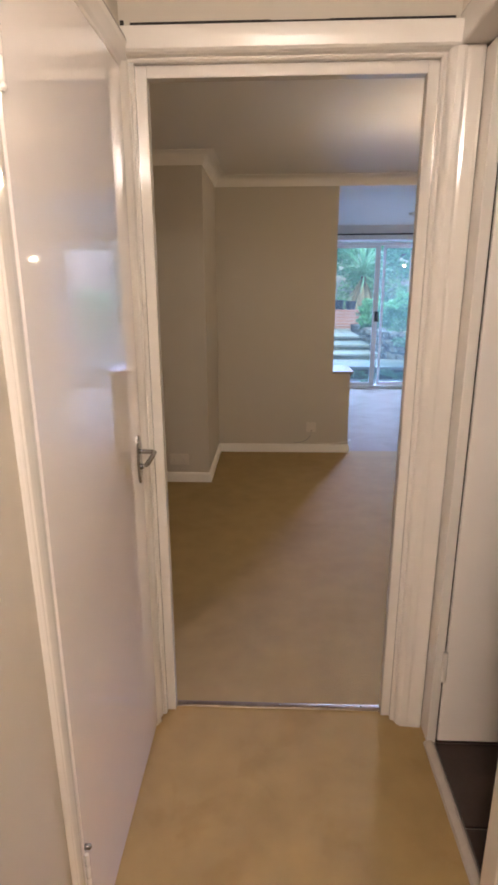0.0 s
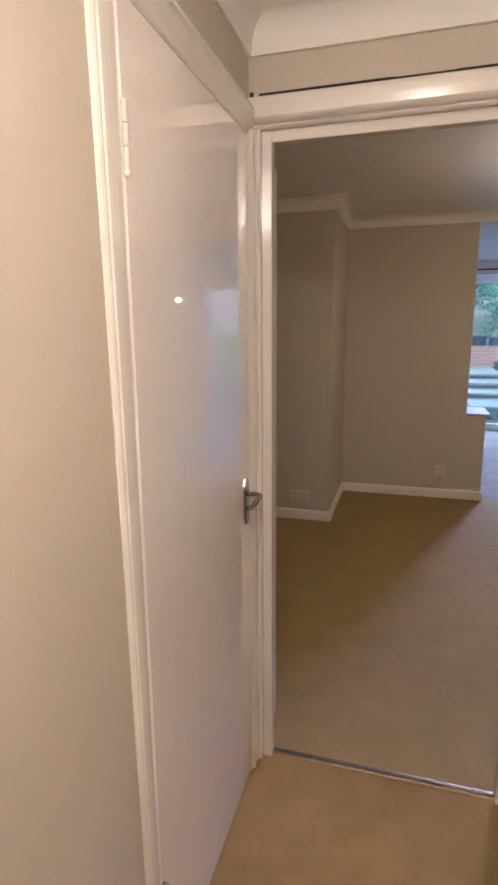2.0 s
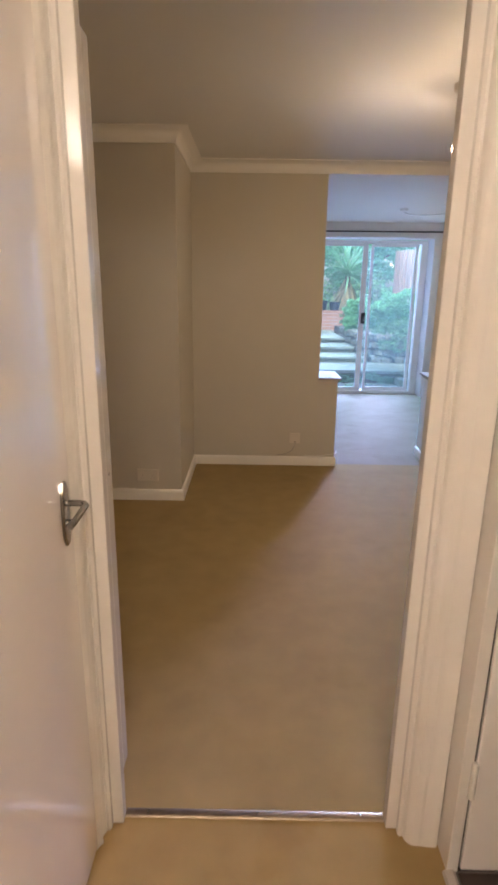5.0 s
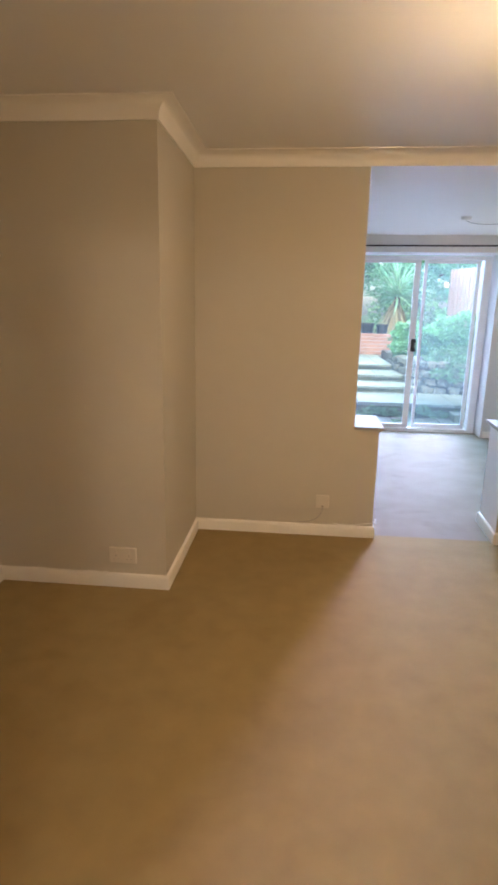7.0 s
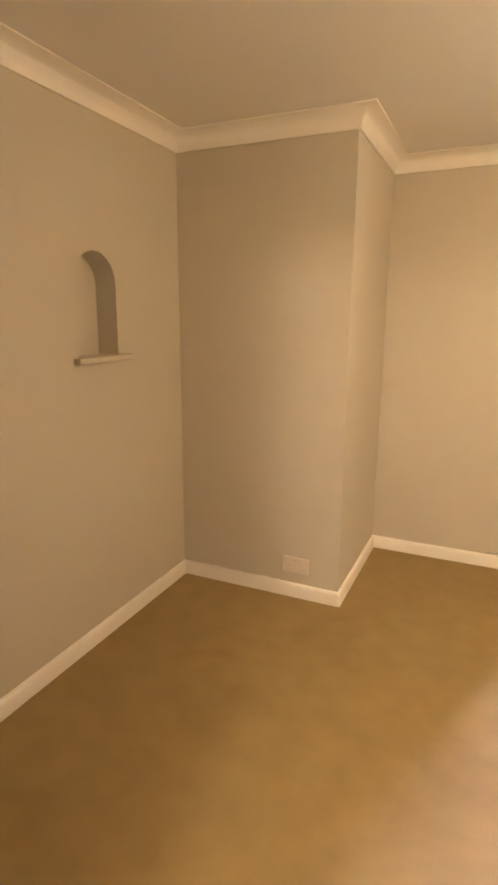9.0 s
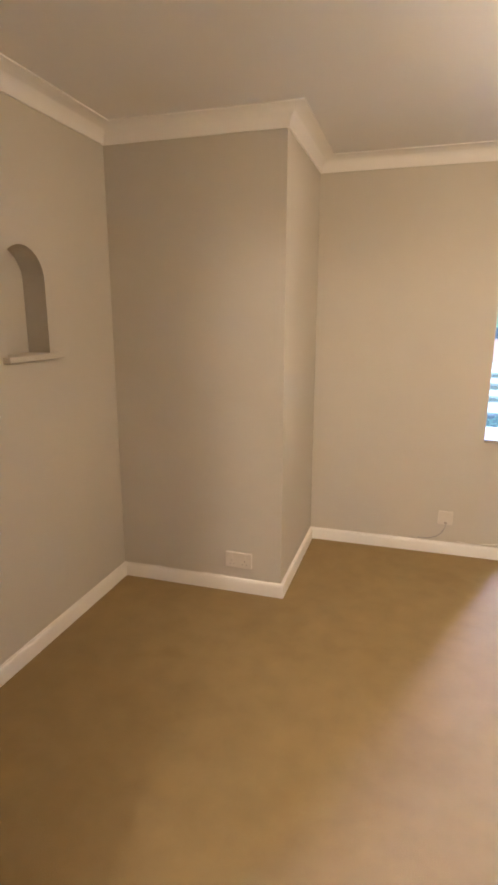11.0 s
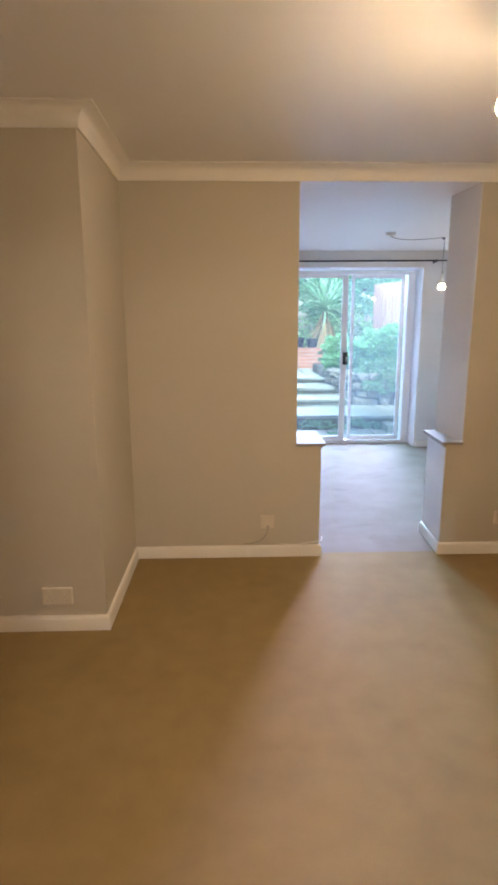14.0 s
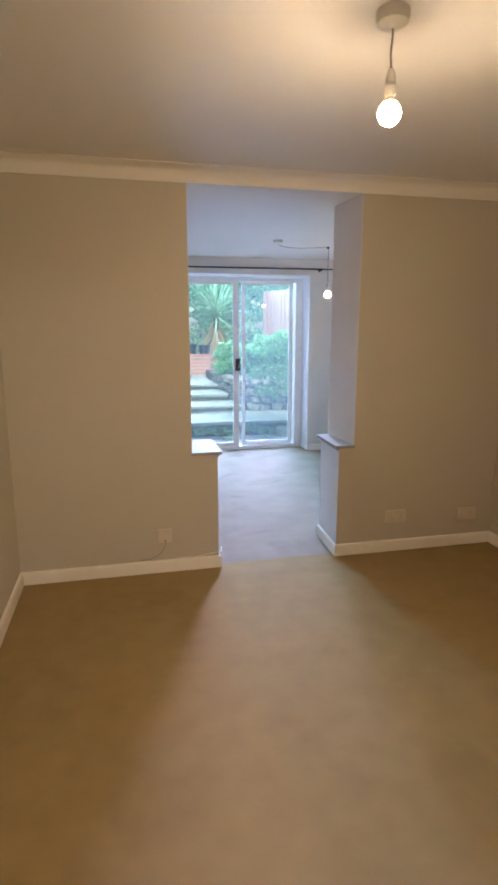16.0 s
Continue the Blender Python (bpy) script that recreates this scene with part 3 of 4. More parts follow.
arc2 = thing("trim_cupboard_architrave", (HX0, 0.83, 0), "white gloss moulded architrave round a cupboard door", "architrave", kind="structure")
A2 = [(0.0, 0.0), (0.0, 0.012), (0.006, 0.015), (0.02, 0.017), (0.05, 0.024), (0.06, 0.028), (0.07, 0.026), (0.074, 0.018), (0.074, 0.0)]
bm = bmesh.new()
A3 = [(0.0, 0.0), (0.0, 0.010), (0.003, 0.012), (0.020, 0.0125), (0.040, 0.012), (0.052, 0.011), (0.055, 0.008), (0.058, 0.008), (0.061, 0.010), (0.065, 0.009), (0.070, 0.006), (0.074, 0.002), (0.074, 0.0)]
prism(bm, [(HX0 + b, 0.838 - a) for a, b in A3], 0.0, 2.0)
for v in bm.verts:              # the old board was cut narrower towards the floor
    v.co.y = 0.838 - (0.838 - v.co.y) * (0.42 + 0.21 * v.co.z)
piece("upright", bm, GLOSS, arc2)
bm = bmesh.new()
prism(bm, [(HX0 + b * 0.8, 1.532 + a * 0.3) for a, b in A2], 0.0, 2.0)
piece("upright", bm, GLOSS, arc2)
bm = bmesh.new()
prism(bm, [(1.985 + a, HX0 + b) for a, b in A2], 0.764, HY - 0.02, "y")
for v in bm.verts:
    v.co = Vector((v.co.z, v.co.y, v.co.x))
bmesh.ops.recalc_face_normals(bm, faces=bm.faces)
piece("head_board", bm, GLOSS, arc2)

# ---------------------------------------------------------------- hall: doorway on the right
bm = boxes((HX1 - 0.012, 0.512, KY1 - 0.012, HY - 0.008, 0, KZ), (HX1 - 0.012, HX1 + 0.112, KY0, KY0 + 0.02, 0, KZ), (HX1 - 0.012, HX1 + 0.112, KY0 + 0.02, KY1 - 0.012, KZ - 0.02, KZ), bevel=0.002)
setting("door_frame_kitchen", bm, GLOSS, "white gloss door lining", "door frame")
bm = boxes((HX1 - 0.022, HX1 - 0.001, KY0 - 0.07, KY0 + 0.004, 0, KZ), (0.420, HX1 - 0.001, -1.6, HY - 0.0125, KZ + 0.006, KZ + 0.084), bevel=0.006)
setting("trim_kitchen_architrave", bm, GLOSS, "white gloss architrave", "architrave")
kd = thing("kitchen_door", (0.53, 1.50, 0), "flush white door standing wide open", "door")
piece("leaf", boxes((0.5175, 1.19, 1.490, 1.528, 0.012, 1.97), bevel=0.002), LEAFDOOR, kd)
# near-black strip fills the hinge gap in place of its shade
piece("gap", boxes((0.5122, 0.5173, 1.499, 1.52, 0.012, 1.97)), DARK, kd, "dark strip for the shade in the hinge gap")
for z in (0.293, 1.795):
    bm = bmesh.new()
    turned(bm, [(0.006, 0.0), (0.0085, 0.003), (0.0085, 0.105), (0.006, 0.108)], 12, (0.514, 1.490, z - 0.05))
    piece("hinge", bm, GLOSS, kd, "painted-over hinge", True)
setting("floor_kitchen", boxes((0.484, 2.4, -0.8, HY, -0.12, -0.008)), GROUT, "dark stone tiles with pale grout", "floor")
bm = bmesh.new()
prism(bm, [(0.472, 0.0), (0.477, 0.008), (0.497, 0.010), (0.504, 0.006), (0.508, -0.006), (0.472, -0.006)], KY0 + 0.02, KY1 - 0.012, "y")
setting("trim_kitchen_threshold", bm, SILVER, "metal threshold strip between carpet and tiles", "threshold strip")

# hall ceiling lamp
hl = thing("ceiling_lamp", (0.03, -0.18, 2.285), "small opal globe ceiling lamp, lit", "ceiling lamp")
bm = bmesh.new()
turned(bm, [(0.05, 0.0), (0.05, -0.02), (0.04, -0.035), (0.022, -0.04), (0.022, -0.08)], 32, (0.03, -0.18, 2.285))
piece("base", bm, PLASTIC, hl, "", True)
bm = bmesh.new()
turned(bm, [(0.024, -0.081), (0.110, -0.095), (0.145, -0.130), (0.150, -0.165), (0.135, -0.205), (0.09, -0.24), (0.02, -0.255)], 32, (0.03, -0.18, 2.285))
piece("shade", bm, HALLGLOW, hl, "glowing opal shade", True)

# ---------------------------------------------------------------- living room: sockets, cable, pendant


def socket(at, across, gangs, label):
    """A socket plate on a wall that faces -y."""
    x, y, z = at
    s = thing("wall_socket", at, label, "socket", "sockets along the skirting")
    w = 0.146 if gangs == 2 else 0.086
    piece("plate", boxes((x - w / 2, x + w / 2, y - 0.016, y - 0.0005, z - 0.043, z + 0.043), bevel=0.004), SOCKET, s)
    for g in range(gangs):
        cx = x + (g - (gangs - 1) / 2) * 0.07
        if across:
            piece("switch", boxes((cx - 0.006, cx + 0.006, y - 0.020, y - 0.0162, z + 0.014, z + 0.032), bevel=0.0015), SOCKET, s)
            piece("earth_hole", boxes((cx - 0.002, cx + 0.002, y - 0.0172, y - 0.0162, z - 0.006, z + 0.003)), SLOT, s)
            for dx in (-0.011, 0.011):
                piece("pin_hole", boxes((cx + dx - 0.003, cx + dx + 0.003, y - 0.0172, y - 0.0162, z - 0.022, z - 0.018)), SLOT, s)
    for dx in (-w / 2 + 0.012, w / 2 - 0.012):
        bm = bmesh.new()
        tube(bm, [(x + dx, y - 0.0155, z), (x + dx, y - 0.0175, z)], 0.0035, 8)
        piece("screw", bm, SOCKET, s)
    return s


socket((-0.75, YP, 0.183), True, 2, "double socket painted over in greige")
cable_box = socket((0.323, YB, 0.236), False, 1, "single outlet plate with a cable hanging from it")
piece("cable_outlet", boxes((0.317, 0.333, YB - 0.020, YB - 0.0162, 0.200, 0.212), bevel=0.002), SLOT, cable_box, "small dark cable outlet")
socket((1.862, YB, 0.243), True, 2, "double socket painted over in greige")
socket((2.392, YB, 0.222), True, 2, "double socket painted over in greige, beside the corner")

cab = thing("loose_cable", (0.32, YB - 0.02, 0.0), "thin pale cable lying along the skirting board", "cable")
bm = bmesh.new()
tube(bm, [(0.325, YB - 0.010, 0.20), (0.325, YB - 0.020, 0.185), (0.318, YB - 0.024, 0.165), (0.30, YB - 0.026, 0.135), (0.27, YB - 0.024, 0.112), (0.235, YB - 0.022, 0.099), (0.20, YB - 0.015, 0.0915), (0.17, YB - 0.012, 0.0905)], 0.0028, 6)
piece("drop", bm, FLEX, cab, "grey cable", True)
bm = bmesh.new()
tube(bm, [(0.40, YB - 0.010, 0.0885), (0.44, YB - 0.021, 0.0885), (0.50, YB - 0.024, 0.086), (0.55, YB - 0.022, 0.091), (0.60, YB - 0.020, 0.098), (0.64, YB - 0.021, 0.104), (0.672, YB - 0.02, 0.112), (0.677, YB + 0.02, 0.12)], 0.003, 6)
piece("run", bm, PLASTIC, cab, "", True)
bm = bmesh.new()
tube(bm, [(XL + 0.03, YP - 0.012, 0.0795), (-1.30, YP - 0.012, 0.0805), (-1.22, YP - 0.014, 0.085), (-1.15, YP - 0.012, 0.0795), (-1.05, YP - 0.016, 0.0815), (-0.98, YP - 0.014, 0.0795),
          (-0.92, YP - 0.017, 0.0865), (-0.87, YP - 0.015, 0.0800), (-0.84, YP - 0.008, 0.0830)], 0.0032, 6)
pier_cable = thing("loose_cable", (-1.1, YP - 0.012, 0.0), "thin white cable lying along the pier's skirting board", "cable")
piece("run", bm, PLASTIC, pier_cable, "", True)


def pendant(at, drop, label, glow, swag=None):
    """A ceiling rose with flex, lamp holder and lit bulb; swag: where the flex is hooked up before it drops."""
    x, y, z = at
    p = thing("pendant_lamp", at, label, "pendant lamp")
    bm = bmesh.new()
    turned(bm, [(0.046, 0.0), (0.047, -0.016), (0.045, -0.020), (0.043, -0.030), (0.036, -0.036), (0.012, -0.039), (0.006, -0.044)], 32, at)
    piece("ceiling_rose", bm, PLASTIC, p, "", True)
    hx, hy, hz = swag or at
    bm = bmesh.new()
    pts = []
    if swag:
        for k in range(15):
            f = k / 14
            pts.append((x + (hx - x) * f, y + (hy - y) * f, z - 0.04 - 0.028 * math.sin(math.pi * f ** 0.6) + (0.03 * f)))
        pts.append((hx + 0.006, hy, hz - 0.02))
        for k in range(1, 6):
            pts.append((hx + 0.006 + 0.004 * math.sin(k * 1.7), hy, hz - 0.02 - (drop - 0.13) * k / 5))
    else:
        pts = [(x + 0.002 * math.sin(k * 1.3), y, z - 0.04 - (drop - 0.16) * k / 6) for k in range(7)]
    tube(bm, pts, 0.0032, 8)
    piece("flex", bm, FLEX, p, "", True)
    if swag:
        bm = bmesh.new()
        turned(bm, [(0.009, 0.0), (0.013, -0.006), (0.013, -0.022), (0.006, -0.028)], 12, (hx, hy, hz))
        piece("hook", bm, BLACK, p, "black ceiling hook", True)
    ex, ey, ez = pts[-1]
    bm = bmesh.new()
    turned(bm, [(0.004, 0.004), (0.008, 0.0), (0.012, -0.010), (0.0155, -0.026), (0.016, -0.036)], 20, (ex, ey, ez))
    holder = piece("lamp_holder", bm, PLASTIC, p, "", True)
    bm = bmesh.new()
    turned(bm, [(0.0168, -0.036), (0.0172, -0.039), (0.0168, -0.042)], 20, (ex, ey, ez))
    part("collar", bm, BLACK, holder, "", True).matrix_parent_inverse = Matrix.Translation(-Vector(at))
    bm = bmesh.new()
    turned(bm, [(0.0155, -0.042), (0.016, -0.060), (0.014, -0.070)], 20, (ex, ey, ez))
    part("skirt", bm, PLASTIC, holder, "", True)
    prof = [(0.012, -0.0705), (0.0135, -0.074), (0.020, -0.0842)]
    bm = bmesh.new()
    turned(bm, prof, 24, (ex, ey, ez))
    piece("bulb_neck", bm, PLASTIC, p, "white plastic bulb neck", True)
    bm = bmesh.new()
    turned(bm, [(0.0205, -0.0845), (0.0275, -0.093), (0.0315, -0.102), (0.033, -0.1118)], 24, (ex, ey, ez))
    piece("bulb_shoulder", bm, NECK, p, "faintly glowing frosted bulb shoulder", True)
    dome = []
    for k in range(10):
        a = math.pi * (0.5 + 0.48 * k / 9)
        dome.append((0.033 * math.sin(a), -0.112 + 0.033 * math.cos(a)))
    bm = bmesh.new()
    turned(bm, dome, 24, (ex, ey, ez))
    piece("bulb", bm, glow, p, "lit warm white bulb", True)
    return p


pendant((0.90, 3.25, ZC), 0.267, "bare lit bulb on a short flex from a white ceiling rose", BULB)
pendant((1.545, 6.73, ZR), 0.46, "bare lit bulb on a swagged flex from a white rose", FARBULB, (2.14, 7.02, ZR))

# ---------------------------------------------------------------- rear room: curtain pole, garden door
cp = thing("curtain_pole", (1.4, YW - 0.08, 2.165), "thin black metal curtain pole on the wall", "curtain pole")
bm = bmesh.new()
tube(bm, [(0.2, YW - 0.08, 2.158), (2.38, YW - 0.08, 2.168)], 0.0095, 10)
piece("rod", bm, BLACK, cp, "", True)
bm = bmesh.new()
tube(bm, [(2.38, YW - 0.08, 2.168), (2.58, YW - 0.08, 2.169)], 0.007, 10)
piece("inner_rod", bm, BLACK, cp, "", True)
for x in (0.45, 2.42):
    bm = boxes((x - 0.008, x + 0.008, YW - 0.09, YW - 0.0005, 2.150, 2.162), (x - 0.012, x + 0.012, YW - 0.006, YW - 0.0006, 2.145, 2.185), (x - 0.008, x + 0.008, YW - 0.093, YW - 0.067, 2.155, 2.181), bevel=0.002)
    piece("bracket", bm, BLACK, cp)

gd = thing("door_garden", (1.45, YD, 0), "white framed sliding glass door to the garden, slid slightly open", "sliding door", kind="structure")
F0, F1, FZ0, FZ1 = DO0 + 0.002, 2.296, 0.0, 2.085
ff = piece("door_frame", boxes((F0, F0 + 0.045, YD - 0.03, YD + 0.09, FZ0, FZ1), (F1 - 0.085, F1, YD - 0.03, YD + 0.09, FZ0, FZ1), (F0 + 0.045, F1 - 0.085, YD - 0.03, YD + 0.09, FZ1 - 0.042, FZ1),
                         (F0 + 0.045, F1 - 0.085, YD - 0.03, YD + 0.09, FZ0, FZ0 + 0.04), bevel=0.003), ALU, gd)


def panel(x0, x1, y, left, right, glass=GLASS):
    z0, z1 = 0.041, FZ1 - 0.043
    fr = piece("panel_frame", boxes((x0, x0 + left, y - 0.015, y + 0.015, z0, z1), (x1 - right, x1, y - 0.015, y + 0.015, z0, z1),
                                    (x0 + left, x1 - right, y - 0.015, y + 0.015, z1 - 0.035, z1), (x0 + left, x1 - right, y - 0.015, y + 0.015, z0, z0 + 0.05), bevel=0.002), ALU, gd)
    g = piece("pane", boxes((x0 + left - 0.004, x1 - right + 0.004, y - 0.003, y + 0.003, z0 + 0.046, z1 - 0.031)), glass, gd)
    g.visible_shadow = False
    return fr


panel(F0 + 0.046, 1.497, YD - 0.005, 0.05, 0.07)
panel(1.548, 2.185, YD + 0.045, 0.036, 0.04, HAZY)
piece("handle", boxes((1.452, 1.508, YD - 0.050, YD - 0.0205, 0.985, 1.135), bevel=0.008), BLACK, gd, "black pull handle")
piece("handle_latch", boxes((1.482, 1.502, YD - 0.056, YD - 0.0502, 1.02, 1.085), bevel=0.002), CHROME, gd, "silver latch")
_overlap = piece("pane", boxes((1.4975, 1.5475, YD + 0.042, YD + 0.048, 0.09, FZ1 - 0.075)), HAZY, gd)
_overlap.visible_shadow = False
setting("door_sill", boxes((DO0, DO1, YW + 0.335, 8.55, -0.06, 0.012), bevel=0.006), PAVING, "stone door sill", "sill")

# ---------------------------------------------------------------- garden
setting("ground", boxes((-60, 60, 8.45, 160, -0.3, -0.06)), LAWN, "rough mossy garden ground", "ground")
rng = random.Random(5)

# patio slabs before the steps
patio = thing("patio", (1.6, 8.9, -0.06), "pale weathered paving slabs, mossy at the joints", "paving", kind="structure")
for i in range(5):
    bm = boxes((0.2 + i * 0.62, 0.2 + i * 0.62 + 0.605, 8.56, 9.24, -0.08, -0.012 + rng.uniform(-0.004, 0.004)), bevel=0.006)
    piece("slab", bm, PAVING, patio)

# broad garden steps
STEPS = [(9.28, 0.185, 10.40, 0.2, 3.2), (10.24, 0.295, 11.05, 0.2, 1.95), (10.90, 0.40, 11.80, 0.2, 1.86), (11.65, 0.505, 13.9, 0.2, 1.80)]
stair = thing("garden_steps", (1.2, 9.3, -0.06), "broad garden steps with pale treads and mossy risers", "steps")
low = -0.06
for y0, z, y1, x0, x1 in STEPS:
    bm = bmesh.new()
    box(bm, x0, x1, y0 + 0.03, y1, low - 0.1, z - 0.045)
    piece("riser", bm, RISER, stair, "dark mossy stone riser")
    x = x0
    while x < x1 - 0.1:
        w = min(rng.uniform(0.55, 0.8), x1 - x)
        bm = boxes((x + 0.004, x + w - 0.004, y0 + rng.uniform(-0.012, 0.012), y1 - 0.02, z - 0.045, z + rng.uniform(-0.004, 0.006)), bevel=0.008)
        piece("tread", bm, PAVING, stair)
        x += w
    low = z - 0.05

piece("side_step", boxes((2.25, 3.2, 8.98, 9.29, -0.06, 0.095), bevel=0.008), PAVING, stair)

# rubble walls of the raised bed beside the steps
stone_meshes = []
for k in range(5):
    bm = bmesh.new()
    bmesh.ops.create_icosphere(bm, subdivisions=2, radius=0.5)
    for v in bm.verts:
        q = max(abs(c) for c in v.co) / 0.5
        v.co = v.co.lerp(v.co / max(q, 0.35), 0.55) * (1 + 0.3 * noise.noise(v.co * 4 + Vector((k * 7.3, 0, 0))))
    stone_meshes.append(mesh_of("stone", bm, STONE, False))
bed = thing("raised_bed", (2.4, 10.5, 0), "raised rubble-stone bed beside the steps", "raised bed", kind="structure")
bm = bmesh.new()
prism(bm, [(2.02, 10.42), (3.4, 10.30), (3.4, 14.2), (1.9, 14.2), (1.86, 11.9), (1.95, 11.0)], -0.05, 0.62)
piece("soil", bm, SOIL, bed, "dark soil")
line = [(3.35, 10.30), (2.7, 10.34), (2.05, 10.40), (1.96, 11.0), (1.88, 11.8), (1.92, 12.7)]
for row in range(5):
    for (xa, ya), (xb, yb) in zip(line, line[1:]):
        length = math.hypot(xb - xa, yb - ya)
        n = max(2, int(length / 0.19))
        for i in range(n):
            f = (i + 0.5 + 0.25 * (row % 2) + rng.uniform(-0.1, 0.1)) / (n + 0.25)
            ob = new("stone", stone_meshes[rng.randrange(5)])
            ob.location = (xa + (xb - xa) * f, ya + (yb - ya) * f, 0.08 + row * 0.135 + rng.uniform(-0.02, 0.02))
            ob.scale = (length / n * 1.02 * rng.uniform(0.85, 1.1), 0.20, 0.155 * rng.uniform(0.85, 1.1))
            ob.rotation_euler = (rng.uniform(-0.1, 0.1), rng.uniform(-0.1, 0.1), math.atan2(yb - ya, xb - xa) + rng.uniform(-0.12, 0.12))
            under(bed, ob)

# brick planter at the head of the steps
pl = thing("brick_planter", (1.2, 13.8, 0.5), "orange brick planter wall with pale mortar joints", "planter", kind="structure")
piece("mortar", boxes((0.02, 1.98, 13.815, 14.0, 0.45, 0.93)), MORTAR, pl, "pale mortar")
bm = boxes((-0.1075, 0.1075, -0.05, 0.05, -0.0325, 0.0325), bevel=0.004)
brick_mesh = mesh_of("brick", bm, BRICK)
for row in range(6):
    for i in range(9):
        ob = new("brick", brick_mesh)
        ob.location = (0.13 + i * 0.2225 + (0.11 if row % 2 else 0.0) - 0.02, 13.855 + rng.uniform(-0.004, 0.004), 0.545 + row * 0.0765)
        ob.rotation_euler = (0, rng.uniform(-0.01, 0.01), rng.uniform(-0.015, 0.015))
        under(pl, ob)
piece("soil", boxes((0.02, 1.98, 14.0, 16.2, 0.3, 0.90)), SOIL, pl, "dark soil")


def pot(x, y, z, r, h):
    p = thing("plant_pot", (x, y, z), "black plastic plant pot standing on the planter", "plant pot", "black pots")
    bm = bmesh.new()
    turned(bm, [(r * 0.78, 0.0), (r * 0.95, h * 0.86), (r * 0.95, h * 0.86)], 20, (x, y, z))
    piece("body", bm, POT, p, "", True)
    bm = bmesh.new()
    turned(bm, [(r * 0.97, h * 0.84), (r * 1.05, h * 0.85), (r * 1.05, h), (r * 0.95, h), (r * 0.93, h * 0.9)], 20, (x, y, z))
    piece("rim", bm, POT, p, "", True)


for x, r in ((1.22, 0.14), (1.56, 0.17), (1.90, 0.13)):
    pot(x, 14.05, 0.93 if x < 1.85 else 0.905, r, 0.25)

# fence along the side
fence = thing("wooden_fence", (3.55, 12.0, 0), "tall close-boarded fence, faded pinkish brown", "fence")
bm = boxes((-0.012, 0.012, -0.072, 0.072, 0.0, 1.9), bevel=0.003)
board_mesh = mesh_of("board", bm, FENCE)
for i in range(48):
    ob = new("board", board_mesh)
    ob.location = (3.55 + rng.uniform(-0.004, 0.004) + (0.012 if i % 2 else -0.008), 8.7 + i * 0.137, 0.22 + i * 0.006)
    ob.rotation_euler = (rng.uniform(-0.006, 0.006), 0, 0)
    under(fence, ob)
for z in (0.55, 1.7):
    bm = bmesh.new()
    prism(bm, [(8.65, z), (15.2, z + 0.28), (15.2, z + 0.37), (8.65, z + 0.09)], 3.572, 3.62, "x")
    piece("rail", bm, FENCE, fence)
for y in (8.7, 10.5, 12.3, 14.1):
    piece("post", boxes((3.622, 3.70, y - 0.04, y + 0.04, -0.2, 2.0 + (y - 8.7) * 0.045), bevel=0.004), FENCE, fence)


# ---------------------------------------------------------------- foliage
def leaf_mesh(name, blobs, count, size, mat, seed, narrow=0.5, hollow=0.55):
    """Many small bent leaves scattered through ellipsoids (centre, radii), thickest near their skins."""
    r = np.random.RandomState(seed)
    vol = np.array([b[1][0] * b[1][1] + b[1][0] * b[1][2] + b[1][1] * b[1][2] for b in blobs])
    pick = r.choice(len(blobs), count, p=vol / vol.sum())
    c = np.array([b[0] for b in blobs])[pick]
    rad = np.array([b[1] for b in blobs])[pick]
    d = r.normal(size=(count, 3))
    d /= np.linalg.norm(d, axis=1)[:, None]
    lump = 1 + 0.16 * np.sin(d[:, :1] * 7 + pick[:, None]) + 0.14 * np.sin(d[:, 2:] * 9 + 2 * pick[:, None])
    p = c + d * rad * lump * (hollow + (1 - hollow) * r.rand(count, 1) ** 0.6)
    u = r.normal(size=(count, 3)) + 0.7 * d
    u /= np.linalg.norm(u, axis=1)[:, None]
    w = np.cross(u, r.normal(size=(count, 3)))
    w /= np.linalg.norm(w, axis=1)[:, None]
    nrm = np.cross(u, w)
    s = size * (0.6 + 0.8 * r.rand(count, 1))
    base, tip = p - u * s * 0.5, p + u * s * 0.5 - nrm * s * 0.1
    left, right = p + w * s * narrow * 0.5, p - w * s * narrow * 0.5
    verts = np.stack([base, left, tip, right], 1).reshape(-1, 3)
    faces = np.arange(count * 4).reshape(-1, 4)
    me = bpy.data.meshes.new(name)
    me.from_pydata(verts.tolist(), [], faces.tolist())
    me.materials.append(mat)
    return me


def shrub(at, blobs, count, size, mat, seed, label, name="shrub", group=""):
    s = thing(name, at, label, "shrub", group)
    under(s, new("leaves", leaf_mesh("leaves", blobs, count, size, mat, seed)))
    for k in range(6):
        bm = bmesh.new()
        b = blobs[k % len(blobs)][0]
        tube(bm, [at, ((at[0] + b[0]) / 2 + rng.uniform(-0.08, 0.08), (at[1] + b[1]) / 2, (at[2] + b[2]) / 2), (b[0] + rng.uniform(-0.1, 0.1), b[1] + rng.uniform(-0.1, 0.1), b[2])], 0.012, 6)
        piece("stem", bm, BARK, s)
    return s


